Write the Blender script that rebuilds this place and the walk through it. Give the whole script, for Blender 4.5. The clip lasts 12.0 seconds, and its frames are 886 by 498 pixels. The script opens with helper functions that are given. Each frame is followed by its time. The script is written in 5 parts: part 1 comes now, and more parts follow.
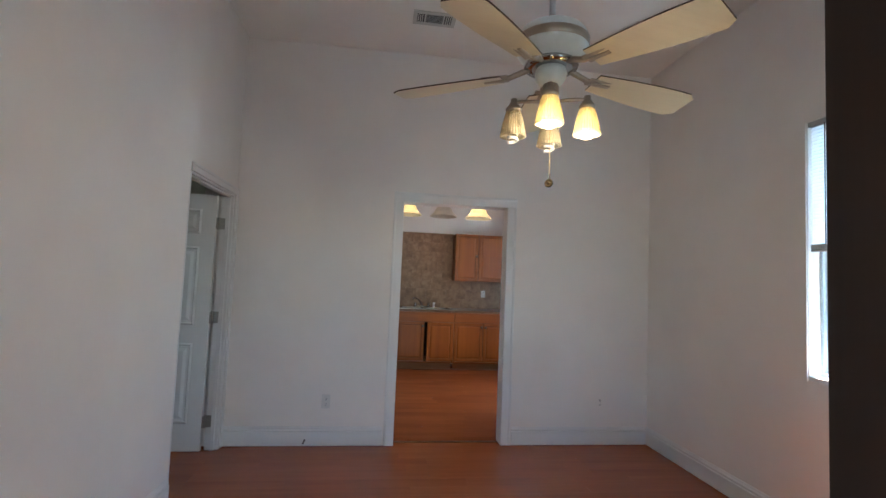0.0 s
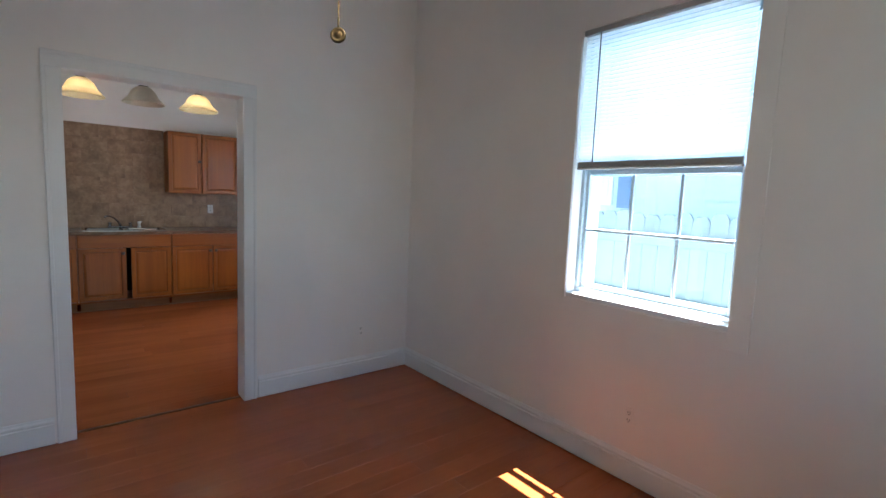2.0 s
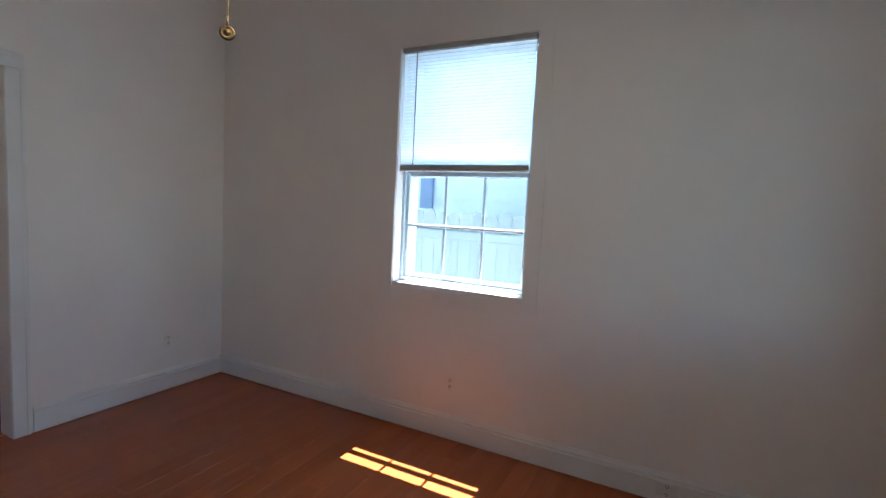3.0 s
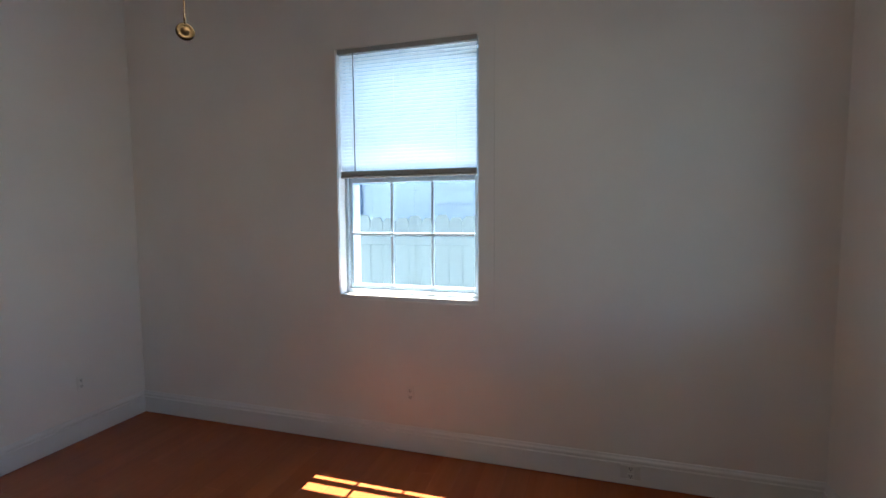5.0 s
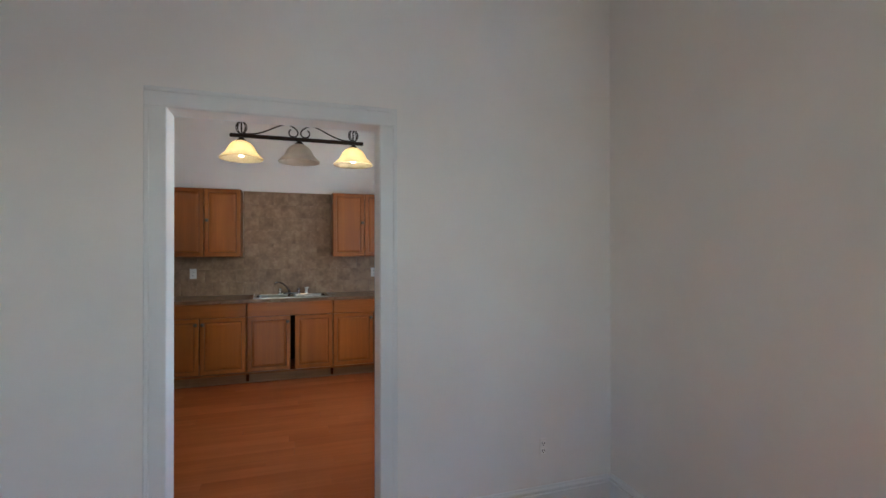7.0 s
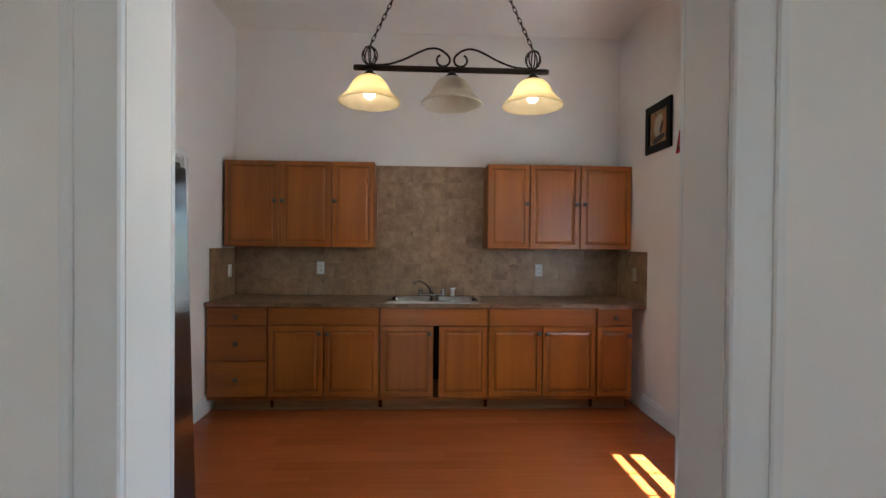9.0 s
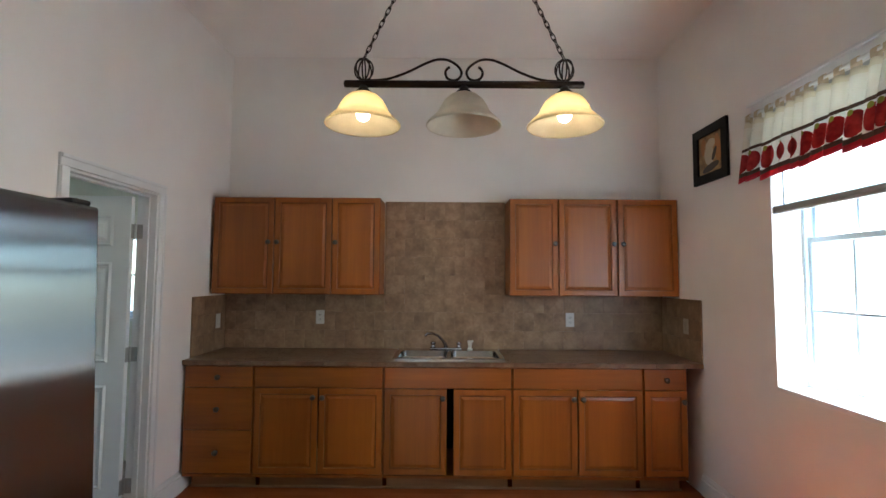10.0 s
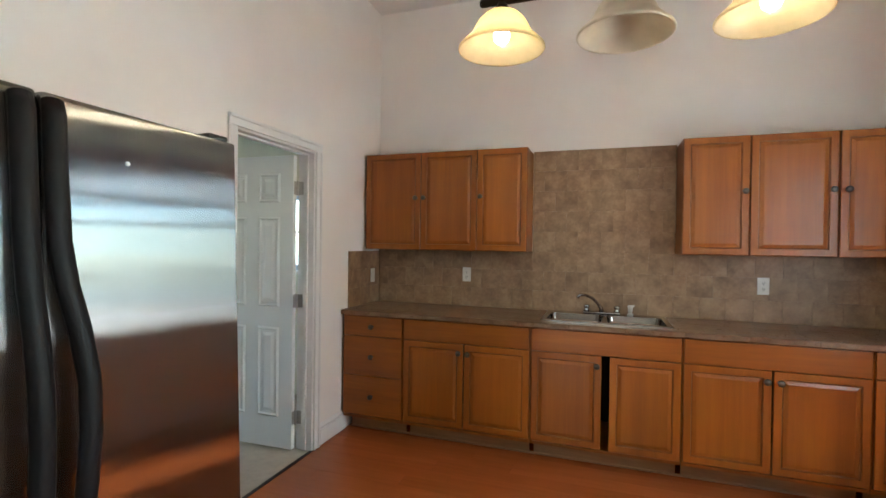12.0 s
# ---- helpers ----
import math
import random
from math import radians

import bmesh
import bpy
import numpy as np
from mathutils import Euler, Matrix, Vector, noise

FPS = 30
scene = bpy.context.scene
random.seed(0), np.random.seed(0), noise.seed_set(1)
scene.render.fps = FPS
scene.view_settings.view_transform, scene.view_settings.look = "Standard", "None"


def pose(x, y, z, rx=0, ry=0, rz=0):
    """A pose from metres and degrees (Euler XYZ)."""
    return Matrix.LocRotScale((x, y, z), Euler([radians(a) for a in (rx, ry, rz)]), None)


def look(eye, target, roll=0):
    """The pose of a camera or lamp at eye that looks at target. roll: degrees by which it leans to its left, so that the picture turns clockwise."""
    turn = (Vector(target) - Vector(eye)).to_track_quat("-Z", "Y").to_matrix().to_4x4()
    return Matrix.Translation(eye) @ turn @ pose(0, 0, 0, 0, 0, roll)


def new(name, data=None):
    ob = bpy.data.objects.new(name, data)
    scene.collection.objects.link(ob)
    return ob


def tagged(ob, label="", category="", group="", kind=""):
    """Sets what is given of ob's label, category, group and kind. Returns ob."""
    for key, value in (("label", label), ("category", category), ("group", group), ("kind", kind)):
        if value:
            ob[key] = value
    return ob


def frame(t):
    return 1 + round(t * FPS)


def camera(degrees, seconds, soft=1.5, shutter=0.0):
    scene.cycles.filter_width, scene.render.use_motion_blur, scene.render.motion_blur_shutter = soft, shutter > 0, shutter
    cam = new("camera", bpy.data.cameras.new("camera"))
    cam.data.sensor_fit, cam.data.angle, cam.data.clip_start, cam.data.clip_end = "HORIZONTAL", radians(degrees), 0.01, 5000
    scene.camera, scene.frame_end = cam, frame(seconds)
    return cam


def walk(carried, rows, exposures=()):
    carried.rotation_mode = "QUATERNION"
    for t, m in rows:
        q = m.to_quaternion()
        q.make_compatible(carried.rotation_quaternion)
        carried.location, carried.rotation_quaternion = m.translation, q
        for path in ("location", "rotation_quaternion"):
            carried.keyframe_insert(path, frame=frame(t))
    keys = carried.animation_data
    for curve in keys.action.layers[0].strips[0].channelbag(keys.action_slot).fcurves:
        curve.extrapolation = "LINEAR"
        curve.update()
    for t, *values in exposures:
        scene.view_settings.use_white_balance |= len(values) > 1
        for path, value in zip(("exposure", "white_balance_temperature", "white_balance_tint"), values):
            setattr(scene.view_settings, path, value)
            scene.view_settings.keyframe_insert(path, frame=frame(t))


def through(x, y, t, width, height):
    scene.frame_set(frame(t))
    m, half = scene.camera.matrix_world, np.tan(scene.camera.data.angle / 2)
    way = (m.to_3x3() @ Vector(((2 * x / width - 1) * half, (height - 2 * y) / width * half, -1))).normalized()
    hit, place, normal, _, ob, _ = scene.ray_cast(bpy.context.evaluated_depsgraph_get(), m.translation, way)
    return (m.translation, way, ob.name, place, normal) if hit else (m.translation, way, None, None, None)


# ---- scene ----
cam = camera(86.7, 12.0)
PATH = [
    (0, (0.143, 0.38, 1.396), (0.401, 2.359, 1.523), 2.4),
    (0.5, (0.058, 0.604, 1.466), (0.621, 2.522, 1.518), 2.5),
    (1, (0.117, 0.794, 1.435), (0.932, 2.619, 1.352), 2.6),
    (1.5, (0.282, 1.027, 1.443), (1.317, 2.73, 1.272), 2.4),
    (2, (0.298, 1.131, 1.445), (1.552, 2.675, 1.231), 2.4),
    (2.5, (0.158, 1.225, 1.44), (1.685, 2.501, 1.244), 2.4),
    (3, (0.021, 1.141, 1.409), (1.803, 2.034, 1.242), 3.0),
    (3.2, (-0.033, 1.08, 1.406), (1.834, 1.782, 1.255), 3.2),
    (4.8, (-0.042, 1.3, 1.42), (1.914, 1.688, 1.272), 0.4),
    (5, (0.015, 1.333, 1.426), (1.922, 1.915, 1.274), -0.3),
    (5.5, (0.217, 1.412, 1.421), (1.883, 2.516, 1.331), -1.2),
    (6, (0.426, 1.611, 1.374), (1.746, 3.114, 1.328), -1.3),
    (6.5, (0.602, 1.892, 1.422), (1.591, 3.63, 1.399), -0.6),
    (7, (0.791, 2.126, 1.427), (1.427, 4.022, 1.439), -0.1),
    (7.5, (0.824, 2.519, 1.425), (1.208, 4.482, 1.446), 0.9),
    (7.7, (0.813, 2.658, 1.426), (1.131, 4.633, 1.447), 0.6),
    (9.3, (0.751, 3.873, 1.419), (0.814, 5.872, 1.391), 0.6),
    (9.5, (0.772, 3.986, 1.435), (0.823, 5.985, 1.43), 0.5),
    (10, (0.819, 4.211, 1.508), (0.812, 6.207, 1.632), 0.4),
    (10.5, (0.763, 4.366, 1.514), (0.727, 6.35, 1.769), 0.7),
    (11, (0.735, 4.461, 1.467), (0.651, 6.448, 1.674), 0.9),
    (11.5, (0.811, 4.45, 1.441), (0.479, 6.42, 1.529), 1.1),
    (11.7, (0.827, 4.448, 1.436), (0.378, 6.396, 1.479), 1.2),
    (12, (0.841, 4.453, 1.421), (0.194, 6.345, 1.401), 0.8),
]
EXPOSURES = [(0.0, 3.73, 6350, 13), (1.0, 3.85, 6250, 13), (1.5, 3.69, 6200, 12), (2.0, 3.54, 6100, 12), (2.5, 3.39, 6100, 12), (3.2, 3.24, 6200, 15), (4.8, 2.99, 6300, 14), (5.5, 3.06, 6200, 14), (6.0, 3.03, 6100, 14), (6.5, 3.49, 6050, 14), (7.0, 3.81, 6150, 9), (7.5, 3.99, 6250, 10), (9.3, 3.74, 6500, 10), (10.5, 3.87, 6550, 10), (12.0, 4.29, 7100, 9)]
walk(cam, [(t, look(eye, target, roll)) for t, eye, target, roll in PATH], EXPOSURES)

# ---- light: a clear sky, one sun high over the neighbouring house ----
SUN_EL = 67.3
world = bpy.data.worlds.new("sky")
scene.world = world
world.use_nodes = True
wn = world.node_tree.nodes
sky = wn.new("ShaderNodeTexSky")
sky.sky_type = "NISHITA"
sky.sun_disc = False
sky.sun_elevation = radians(SUN_EL)
sky.sun_rotation = radians(90)
wn["Background"].inputs["Strength"].default_value = 0.12
world.node_tree.links.new(sky.outputs["Color"], wn["Background"].inputs["Color"])
sun_data = bpy.data.lights.new("sun", "SUN")
sun_data.energy = 5.0
sun_data.angle = radians(0.4)
sun_data.color = (1.0, 0.96, 0.9)
sun_ob = new("sun", sun_data)
sun_ob.matrix_world = look((10 * math.cos(radians(SUN_EL)), 0, 10 * math.sin(radians(SUN_EL))), (0, 0, 0))


def bulb_light(name, place, watts, color=(1.0, 0.80, 0.5), radius=0.025):
    data = bpy.data.lights.new(name, "POINT")
    data.energy, data.color, data.shadow_soft_size = watts, color, radius
    ob = new(name, data)
    ob.location = place
    return ob


# daylight of the open yard, entering by the kitchen window
yard_data = bpy.data.lights.new("kitchen_window_daylight", "AREA")
yard_data.shape, yard_data.size, yard_data.size_y = "RECTANGLE", 1.6, 0.95
yard_data.energy, yard_data.color = 1.2, (0.97, 0.98, 1.0)
yard_ob = new("kitchen_window_daylight", yard_data)
yard_ob.matrix_world = look((2.90, 6.01, 1.42), (0.0, 6.01, 1.9))


# ---- plan of the place, in metres ----
LX0, LX1, LY0, LY1, LZ = -1.05, 2.565, 0.23, 4.385, 3.35
KX0, KX1, KY0, KY1, KZ = -1.02, 2.645, 4.508, 8.165, 3.41
OUT = 2.84            # outer face of the east wall
DOORWAY = (0.314, 1.224, 2.04)
GROUND = -0.45


# ---- materials ----
def material(name):
    m = bpy.data.materials.new(name)
    m.use_nodes = True
    return m, m.node_tree.nodes, m.node_tree.links, m.node_tree.nodes["Principled BSDF"]


def coords(n, l, scale=(1, 1, 1), kind="Object"):
    tc, mp = n.new("ShaderNodeTexCoord"), n.new("ShaderNodeMapping")
    mp.inputs["Scale"].default_value = scale
    l.new(tc.outputs[kind], mp.inputs["Vector"])
    return mp.outputs["Vector"]


def noise_tex(n, l, vec, scale, detail=4.0, rough=0.55):
    t = n.new("ShaderNodeTexNoise")
    t.inputs["Scale"].default_value, t.inputs["Detail"].default_value, t.inputs["Roughness"].default_value = scale, detail, rough
    l.new(vec, t.inputs["Vector"])
    return t.outputs["Fac"]


def ramp(n, l, fac, stops):
    r = n.new("ShaderNodeValToRGB")
    e = r.color_ramp.elements
    while len(e) < len(stops):
        e.new(0.5)
    for k, (p, c) in enumerate(stops):
        e[k].position, e[k].color = p, (*c, 1)
    l.new(fac, r.inputs["Fac"])
    return r.outputs["Color"]


def mixed(n, l, kind, fac, a, b):
    m = n.new("ShaderNodeMix")
    m.data_type, m.blend_type = "RGBA", kind
    for socket, v in ((m.inputs[0], fac), (m.inputs[6], a), (m.inputs[7], b)):
        if hasattr(v, "links"):
            l.new(v, socket)
        else:
            socket.default_value = v
    return m.outputs[2]


def bump(n, l, bsdf, height, strength=0.2, distance=0.002):
    b = n.new("ShaderNodeBump")
    b.inputs["Strength"].default_value, b.inputs["Distance"].default_value = strength, distance
    l.new(height, b.inputs["Height"])
    l.new(b.outputs["Normal"], bsdf.inputs["Normal"])


def paint(name, color, rough=0.6, relief=0.15, stain=0.06, grain=90.0):
    """Rolled wall paint: faint large mottling, fine roller texture."""
    m, n, l, b = material(name)
    vec = coords(n, l)
    big = noise_tex(n, l, vec, 1.3, 5)
    fine = noise_tex(n, l, vec, grain, 3)
    dark = tuple(c * (1 - stain * 2) for c in color)
    l.new(ramp(n, l, big, [(0.3, dark), (0.6, color)]), b.inputs["Base Color"])
    b.inputs["Roughness"].default_value = rough
    bump(n, l, b, fine, relief, 0.0015)
    return m


def wood(name, dark, light, axis="z", rough=0.35, scale=9.0, coat=0.15, vary=0.12, fine=0.35, spec=0.5):
    """Stained wood with grain along one axis and variation from piece to piece."""
    m, n, l, b = material(name)
    stretch = {"x": (0.05, 1, 1), "y": (1, 0.05, 1), "z": (1, 1, 0.05)}[axis]
    vec = coords(n, l, stretch)
    info = n.new("ShaderNodeObjectInfo")
    add = n.new("ShaderNodeVectorMath")
    add.operation = "ADD"
    l.new(vec, add.inputs[0])
    mul = n.new("ShaderNodeMath")
    mul.operation, mul.inputs[1].default_value = "MULTIPLY", 37.0
    l.new(info.outputs["Random"], mul.inputs[0])
    l.new(mul.outputs[0], add.inputs[1])
    vec = add.outputs[0]
    g1 = noise_tex(n, l, vec, scale, 6, 0.65)
    g2 = noise_tex(n, l, vec, scale * 9, 3, 0.6)
    soft = noise_tex(n, l, coords(n, l), 2.2, 3)
    mid = tuple((a + c) / 2 for a, c in zip(dark, light))
    col = ramp(n, l, g1, [(0.25, dark), (0.5, mid), (0.72, light)])
    col = mixed(n, l, "MULTIPLY", fine, col, ramp(n, l, g2, [(0.3, (0.55, 0.5, 0.45)), (0.6, (1, 1, 1))]))
    col = mixed(n, l, "MULTIPLY", 0.5, col, ramp(n, l, soft, [(0.3, (0.8, 0.78, 0.76)), (0.65, (1.05, 1.02, 1.0))]))
    tone = ramp(n, l, info.outputs["Random"], [(0.0, (1 - vary * 1.2, 1 - vary * 1.35, 1 - vary * 1.5)), (1.0, (1 + vary * 0.6, 1 + vary * 0.4, 1 + vary * 0.2))])
    l.new(mixed(n, l, "MULTIPLY", 1.0, col, tone), b.inputs["Base Color"])
    b.inputs["Roughness"].default_value = rough
    b.inputs["Specular IOR Level"].default_value = spec
    b.inputs["Coat Weight"].default_value = coat
    b.inputs["Coat Roughness"].default_value = 0.25
    bump(n, l, b, g2, 0.12, 0.001)
    return m


def mottled(name, tones, rough=0.4, scale=7.0):
    """Stone-look ceramic: clouded browns at two scales, one tone a tile."""
    m, n, l, b = material(name)
    vec = coords(n, l)
    info = n.new("ShaderNodeObjectInfo")
    add = n.new("ShaderNodeVectorMath")
    add.operation = "ADD"
    l.new(vec, add.inputs[0])
    mul = n.new("ShaderNodeMath")
    mul.operation, mul.inputs[1].default_value = "MULTIPLY", 53.0
    l.new(info.outputs["Random"], mul.inputs[0])
    l.new(mul.outputs[0], add.inputs[1])
    a = noise_tex(n, l, add.outputs[0], scale, 7, 0.62)
    f = noise_tex(n, l, add.outputs[0], scale * 6, 4, 0.6)
    col = ramp(n, l, a, [(0.32, tones[0]), (0.5, tones[1]), (0.68, tones[2])])
    col = mixed(n, l, "MULTIPLY", 0.45, col, ramp(n, l, f, [(0.3, (0.72, 0.7, 0.68)), (0.65, (1.05, 1.05, 1.05))]))
    tone = ramp(n, l, info.outputs["Random"], [(0.0, (0.95, 0.95, 0.95)), (1.0, (1.04, 1.035, 1.03))])
    l.new(mixed(n, l, "MULTIPLY", 1.0, col, tone), b.inputs["Base Color"])
    l.new(ramp(n, l, f, [(0.2, (rough - 0.08,) * 3), (0.8, (rough + 0.12,) * 3)]), b.inputs["Roughness"])
    bump(n, l, b, f, 0.15, 0.001)
    return m


def metal(name, color, rough=0.3, brush=None):
    m, n, l, b = material(name)
    b.inputs["Metallic"].default_value = 1.0
    vec = coords(n, l, brush or (1, 1, 1))
    f = noise_tex(n, l, vec, 25.0, 3)
    l.new(ramp(n, l, f, [(0.3, tuple(c * 0.92 for c in color)), (0.7, color)]), b.inputs["Base Color"])
    l.new(ramp(n, l, f, [(0.2, (rough * 0.9,) * 3), (0.8, (rough * 1.12,) * 3)]), b.inputs["Roughness"])
    if brush:
        bump(n, l, b, f, 0.04, 0.0006)
    return m


def brushed_steel(name):
    """Stainless sheet with upright grain: the flanks of the fine grooves throw the reflection sideways, while it stays sharp upwards; slight dents."""
    m, n, l, b = material(name)
    n.remove(b)
    grain = noise_tex(n, l, coords(n, l, (1, 1, 0.004)), 300.0, 2)
    wave = noise_tex(n, l, coords(n, l, (0.35, 1, 2.2)), 3.0, 1.5)
    col = ramp(n, l, grain, [(0.3, (0.235, 0.243, 0.25)), (0.7, (0.26, 0.268, 0.275))])
    tan = n.new("ShaderNodeTangent")
    tan.direction_type, tan.uv_map = "UV_MAP", "sheet"
    dents = n.new("ShaderNodeBump")
    dents.inputs["Strength"].default_value, dents.inputs["Distance"].default_value = 0.4, 0.005
    l.new(wave, dents.inputs["Height"])
    lobe = n.new("ShaderNodeBsdfAnisotropic")
    lobe.inputs["Roughness"].default_value, lobe.inputs["Anisotropy"].default_value = 0.21, -0.85
    l.new(col, lobe.inputs["Color"])
    l.new(tan.outputs[0], lobe.inputs["Tangent"])
    l.new(dents.outputs["Normal"], lobe.inputs["Normal"])
    l.new(lobe.outputs[0], n["Material Output"].inputs["Surface"])
    return m


def plain(name, color, rough=0.45, relief=0.05, spec=0.5):
    m, n, l, b = material(name)
    f = noise_tex(n, l, coords(n, l), 35.0, 4)
    l.new(ramp(n, l, f, [(0.25, tuple(c * 0.9 for c in color)), (0.7, color)]), b.inputs["Base Color"])
    b.inputs["Roughness"].default_value = rough
    b.inputs["Specular IOR Level"].default_value = spec
    bump(n, l, b, f, relief, 0.001)
    return m


def pane_glass(name, tint=(0.83, 0.95, 1.0)):
    m, n, l, b = material(name)
    n.remove(b)
    t, g, mix = n.new("ShaderNodeBsdfTransparent"), n.new("ShaderNodeBsdfGlossy"), n.new("ShaderNodeMixShader")
    t.inputs["Color"].default_value = (*tint, 1)
    g.inputs["Roughness"].default_value = 0.02
    mix.inputs["Fac"].default_value = 0.06
    l.new(t.outputs[0], mix.inputs[1])
    l.new(g.outputs[0], mix.inputs[2])
    l.new(mix.outputs[0], n["Material Output"].inputs["Surface"])
    return m


def thin_cover(name, color, through=0.6, rough=0.35, cloud=8.0, low=0.85):
    """Milky glass, blind slats or cloth: part of the light goes through."""
    m, n, l, b = material(name)
    f = noise_tex(n, l, coords(n, l), cloud, 4)
    c = ramp(n, l, f, [(0.3, tuple(v * low for v in color)), (0.7, color)])
    l.new(c, b.inputs["Base Color"])
    b.inputs["Roughness"].default_value = rough
    t, mix = n.new("ShaderNodeBsdfTranslucent"), n.new("ShaderNodeMixShader")
    l.new(c, t.inputs["Color"])
    mix.inputs["Fac"].default_value = through
    l.new(b.outputs[0], mix.inputs[1])
    l.new(t.outputs[0], mix.inputs[2])
    l.new(mix.outputs[0], n["Material Output"].inputs["Surface"])
    return m


def clear_cover(name, color, clear, through=0.6, cloud=30.0):
    """Pressed lamp glass: partly see-through, partly scattering, glossy."""
    m = thin_cover(name, color, through, 0.12, cloud)
    n, l = m.node_tree.nodes, m.node_tree.links
    out = n["Material Output"].inputs["Surface"]
    body = out.links[0].from_socket
    t, mix = n.new("ShaderNodeBsdfTransparent"), n.new("ShaderNodeMixShader")
    t.inputs["Color"].default_value = (*color, 1)
    mix.inputs["Fac"].default_value = clear
    l.new(body, mix.inputs[1])
    l.new(t.outputs[0], mix.inputs[2])
    l.new(mix.outputs[0], out)
    return m


def glow(name, color, strength):
    m, n, l, b = material(name)
    b.inputs["Base Color"].default_value = (*color, 1)
    b.inputs["Emission Color"].default_value = (*color, 1)
    b.inputs["Emission Strength"].default_value = strength
    return m


WALL = paint("white_wall_paint", (0.84, 0.803, 0.765), 0.6, 0.15, 0.035)
CEIL = paint("white_ceiling_paint", (0.88, 0.85, 0.81), 0.8, 0.25, 0.03)
TRIM = paint("white_gloss_trim", (0.78, 0.78, 0.77), 0.35, 0.08, 0.05, 40.0)
DOORPAINT = paint("white_door_paint", (0.82, 0.84, 0.815), 0.35, 0.06, 0.04, 40.0)
GREEN = paint("pale_green_wall_paint", (0.74, 0.77, 0.66))
BEIGE = mottled("beige_floor_tile", ((0.42, 0.36, 0.28), (0.5, 0.43, 0.34), (0.56, 0.5, 0.4)), 0.5, 3.0)
PLANK = wood("orange_laminate_plank", (0.315, 0.073, 0.017), (0.445, 0.116, 0.030), "x", 0.27, 3.5, 0.08, 0.055, 0.22, 0.42)
SUBFLOOR = plain("dark_joint", (0.12, 0.035, 0.014), 0.8)
CABINET = wood("honey_oak_veneer", (0.22, 0.060, 0.005), (0.40, 0.123, 0.0098), "z", 0.36, 7.0, 0.12, 0.12, 0.2)
CABINET_FLAT = wood("honey_oak_veneer_across", (0.205, 0.055, 0.005), (0.375, 0.116, 0.0093), "x", 0.36, 7.0, 0.12, 0.12, 0.3)
# darker oak: paints shade into door grooves and edges; also the threshold strip
DARK_OAK_AND_SHADE = wood("dark_oak_and_groove_shade", (0.15, 0.043, 0.004), (0.26, 0.081, 0.008), "z", 0.45, 7.0, 0.1, 0.1, 0.24)
# near-black colour stands in for shade seen through the cabinet gaps
CABINET_IN = plain("cabinet_gap_shade", (0.02, 0.012, 0.008), 0.9)
TOE = wood("toe_kick_wood", (0.24, 0.11, 0.04), (0.38, 0.19, 0.075), "x", 0.55)
TILE = mottled("brown_stone_tile", ((0.176, 0.101, 0.053), (0.275, 0.169, 0.095), (0.38, 0.25, 0.15)), 0.42, 8.5)
COUNTER = mottled("brown_counter_tile", ((0.15, 0.082, 0.045), (0.22, 0.128, 0.074), (0.28, 0.18, 0.112)), 0.3, 7.0)
GROUT = plain("brown_grout", (0.23, 0.148, 0.085), 0.85)
STEEL = brushed_steel("brushed_stainless_door")
SINKSTEEL = metal("stainless_sink", (0.50, 0.49, 0.48), 0.16, (0.05, 1, 1))
# the rim's steel again, darkened to put the bowls' inner shade into the colour
BOWLSTEEL = metal("shade_toned_stainless_bowl", (0.30, 0.28, 0.26), 0.13)
NICKEL = metal("brushed_nickel", (0.40, 0.35, 0.29), 0.34)
CHROME = metal("chrome", (0.42, 0.42, 0.43), 0.1)
PEWTER = metal("dark_pewter_knob", (0.13, 0.12, 0.11), 0.4)
BRASS = metal("aged_brass", (0.26, 0.18, 0.08), 0.4)
MEDAL = metal("dark_antique_brass", (0.055, 0.04, 0.022), 0.5)
HINGE = metal("dull_steel_hinge", (0.46, 0.45, 0.42), 0.4)
BRONZE = metal("oil_rubbed_bronze", (0.045, 0.034, 0.028), 0.42)
BLACK = plain("black_plastic", (0.007, 0.007, 0.008), 0.5, 0.05, 0.2)
BLACKGLOSS = plain("black_enamel", (0.008, 0.008, 0.009), 0.08, 0.01)
DARKWOOD = wood("dark_stained_door_wood", (0.010, 0.004, 0.002), (0.034, 0.013, 0.006), "z", 0.5, 9.0, 0.0)
PLASTIC = plain("white_plastic", (0.72, 0.71, 0.68), 0.4)
SLOT = plain("dark_slot", (0.03, 0.03, 0.03), 0.7)
VINYL = plain("white_vinyl_frame", (0.60, 0.73, 0.82), 0.4)
RAIL = plain("grey_blind_rail", (0.42, 0.42, 0.40), 0.5)
SLAT = thin_cover("white_blind_slat", (0.99, 0.99, 0.99), 0.95, 0.4, 8.0, 0.98)
PANE = pane_glass("window_glass")
FANWHITE = plain("white_fan_enamel", (0.66, 0.70, 0.68), 0.3)
BLADE = wood("bleached_blade_veneer", (0.62, 0.55, 0.38), (0.72, 0.65, 0.48), "x", 0.3, 5.0, 0.2, 0.03, 0.1)
BLADE_EDGE = plain("brown_blade_edge", (0.06, 0.035, 0.02), 0.5)
# one pendant glass in two copies: the lit one coloured darker to hold back glare
SHADE_LIT = clear_cover("alabaster_bell_shade_lit", (0.60, 0.53, 0.39), 0.12, 0.8, 11.0)
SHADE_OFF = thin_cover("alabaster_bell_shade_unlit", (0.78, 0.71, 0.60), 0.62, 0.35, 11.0)
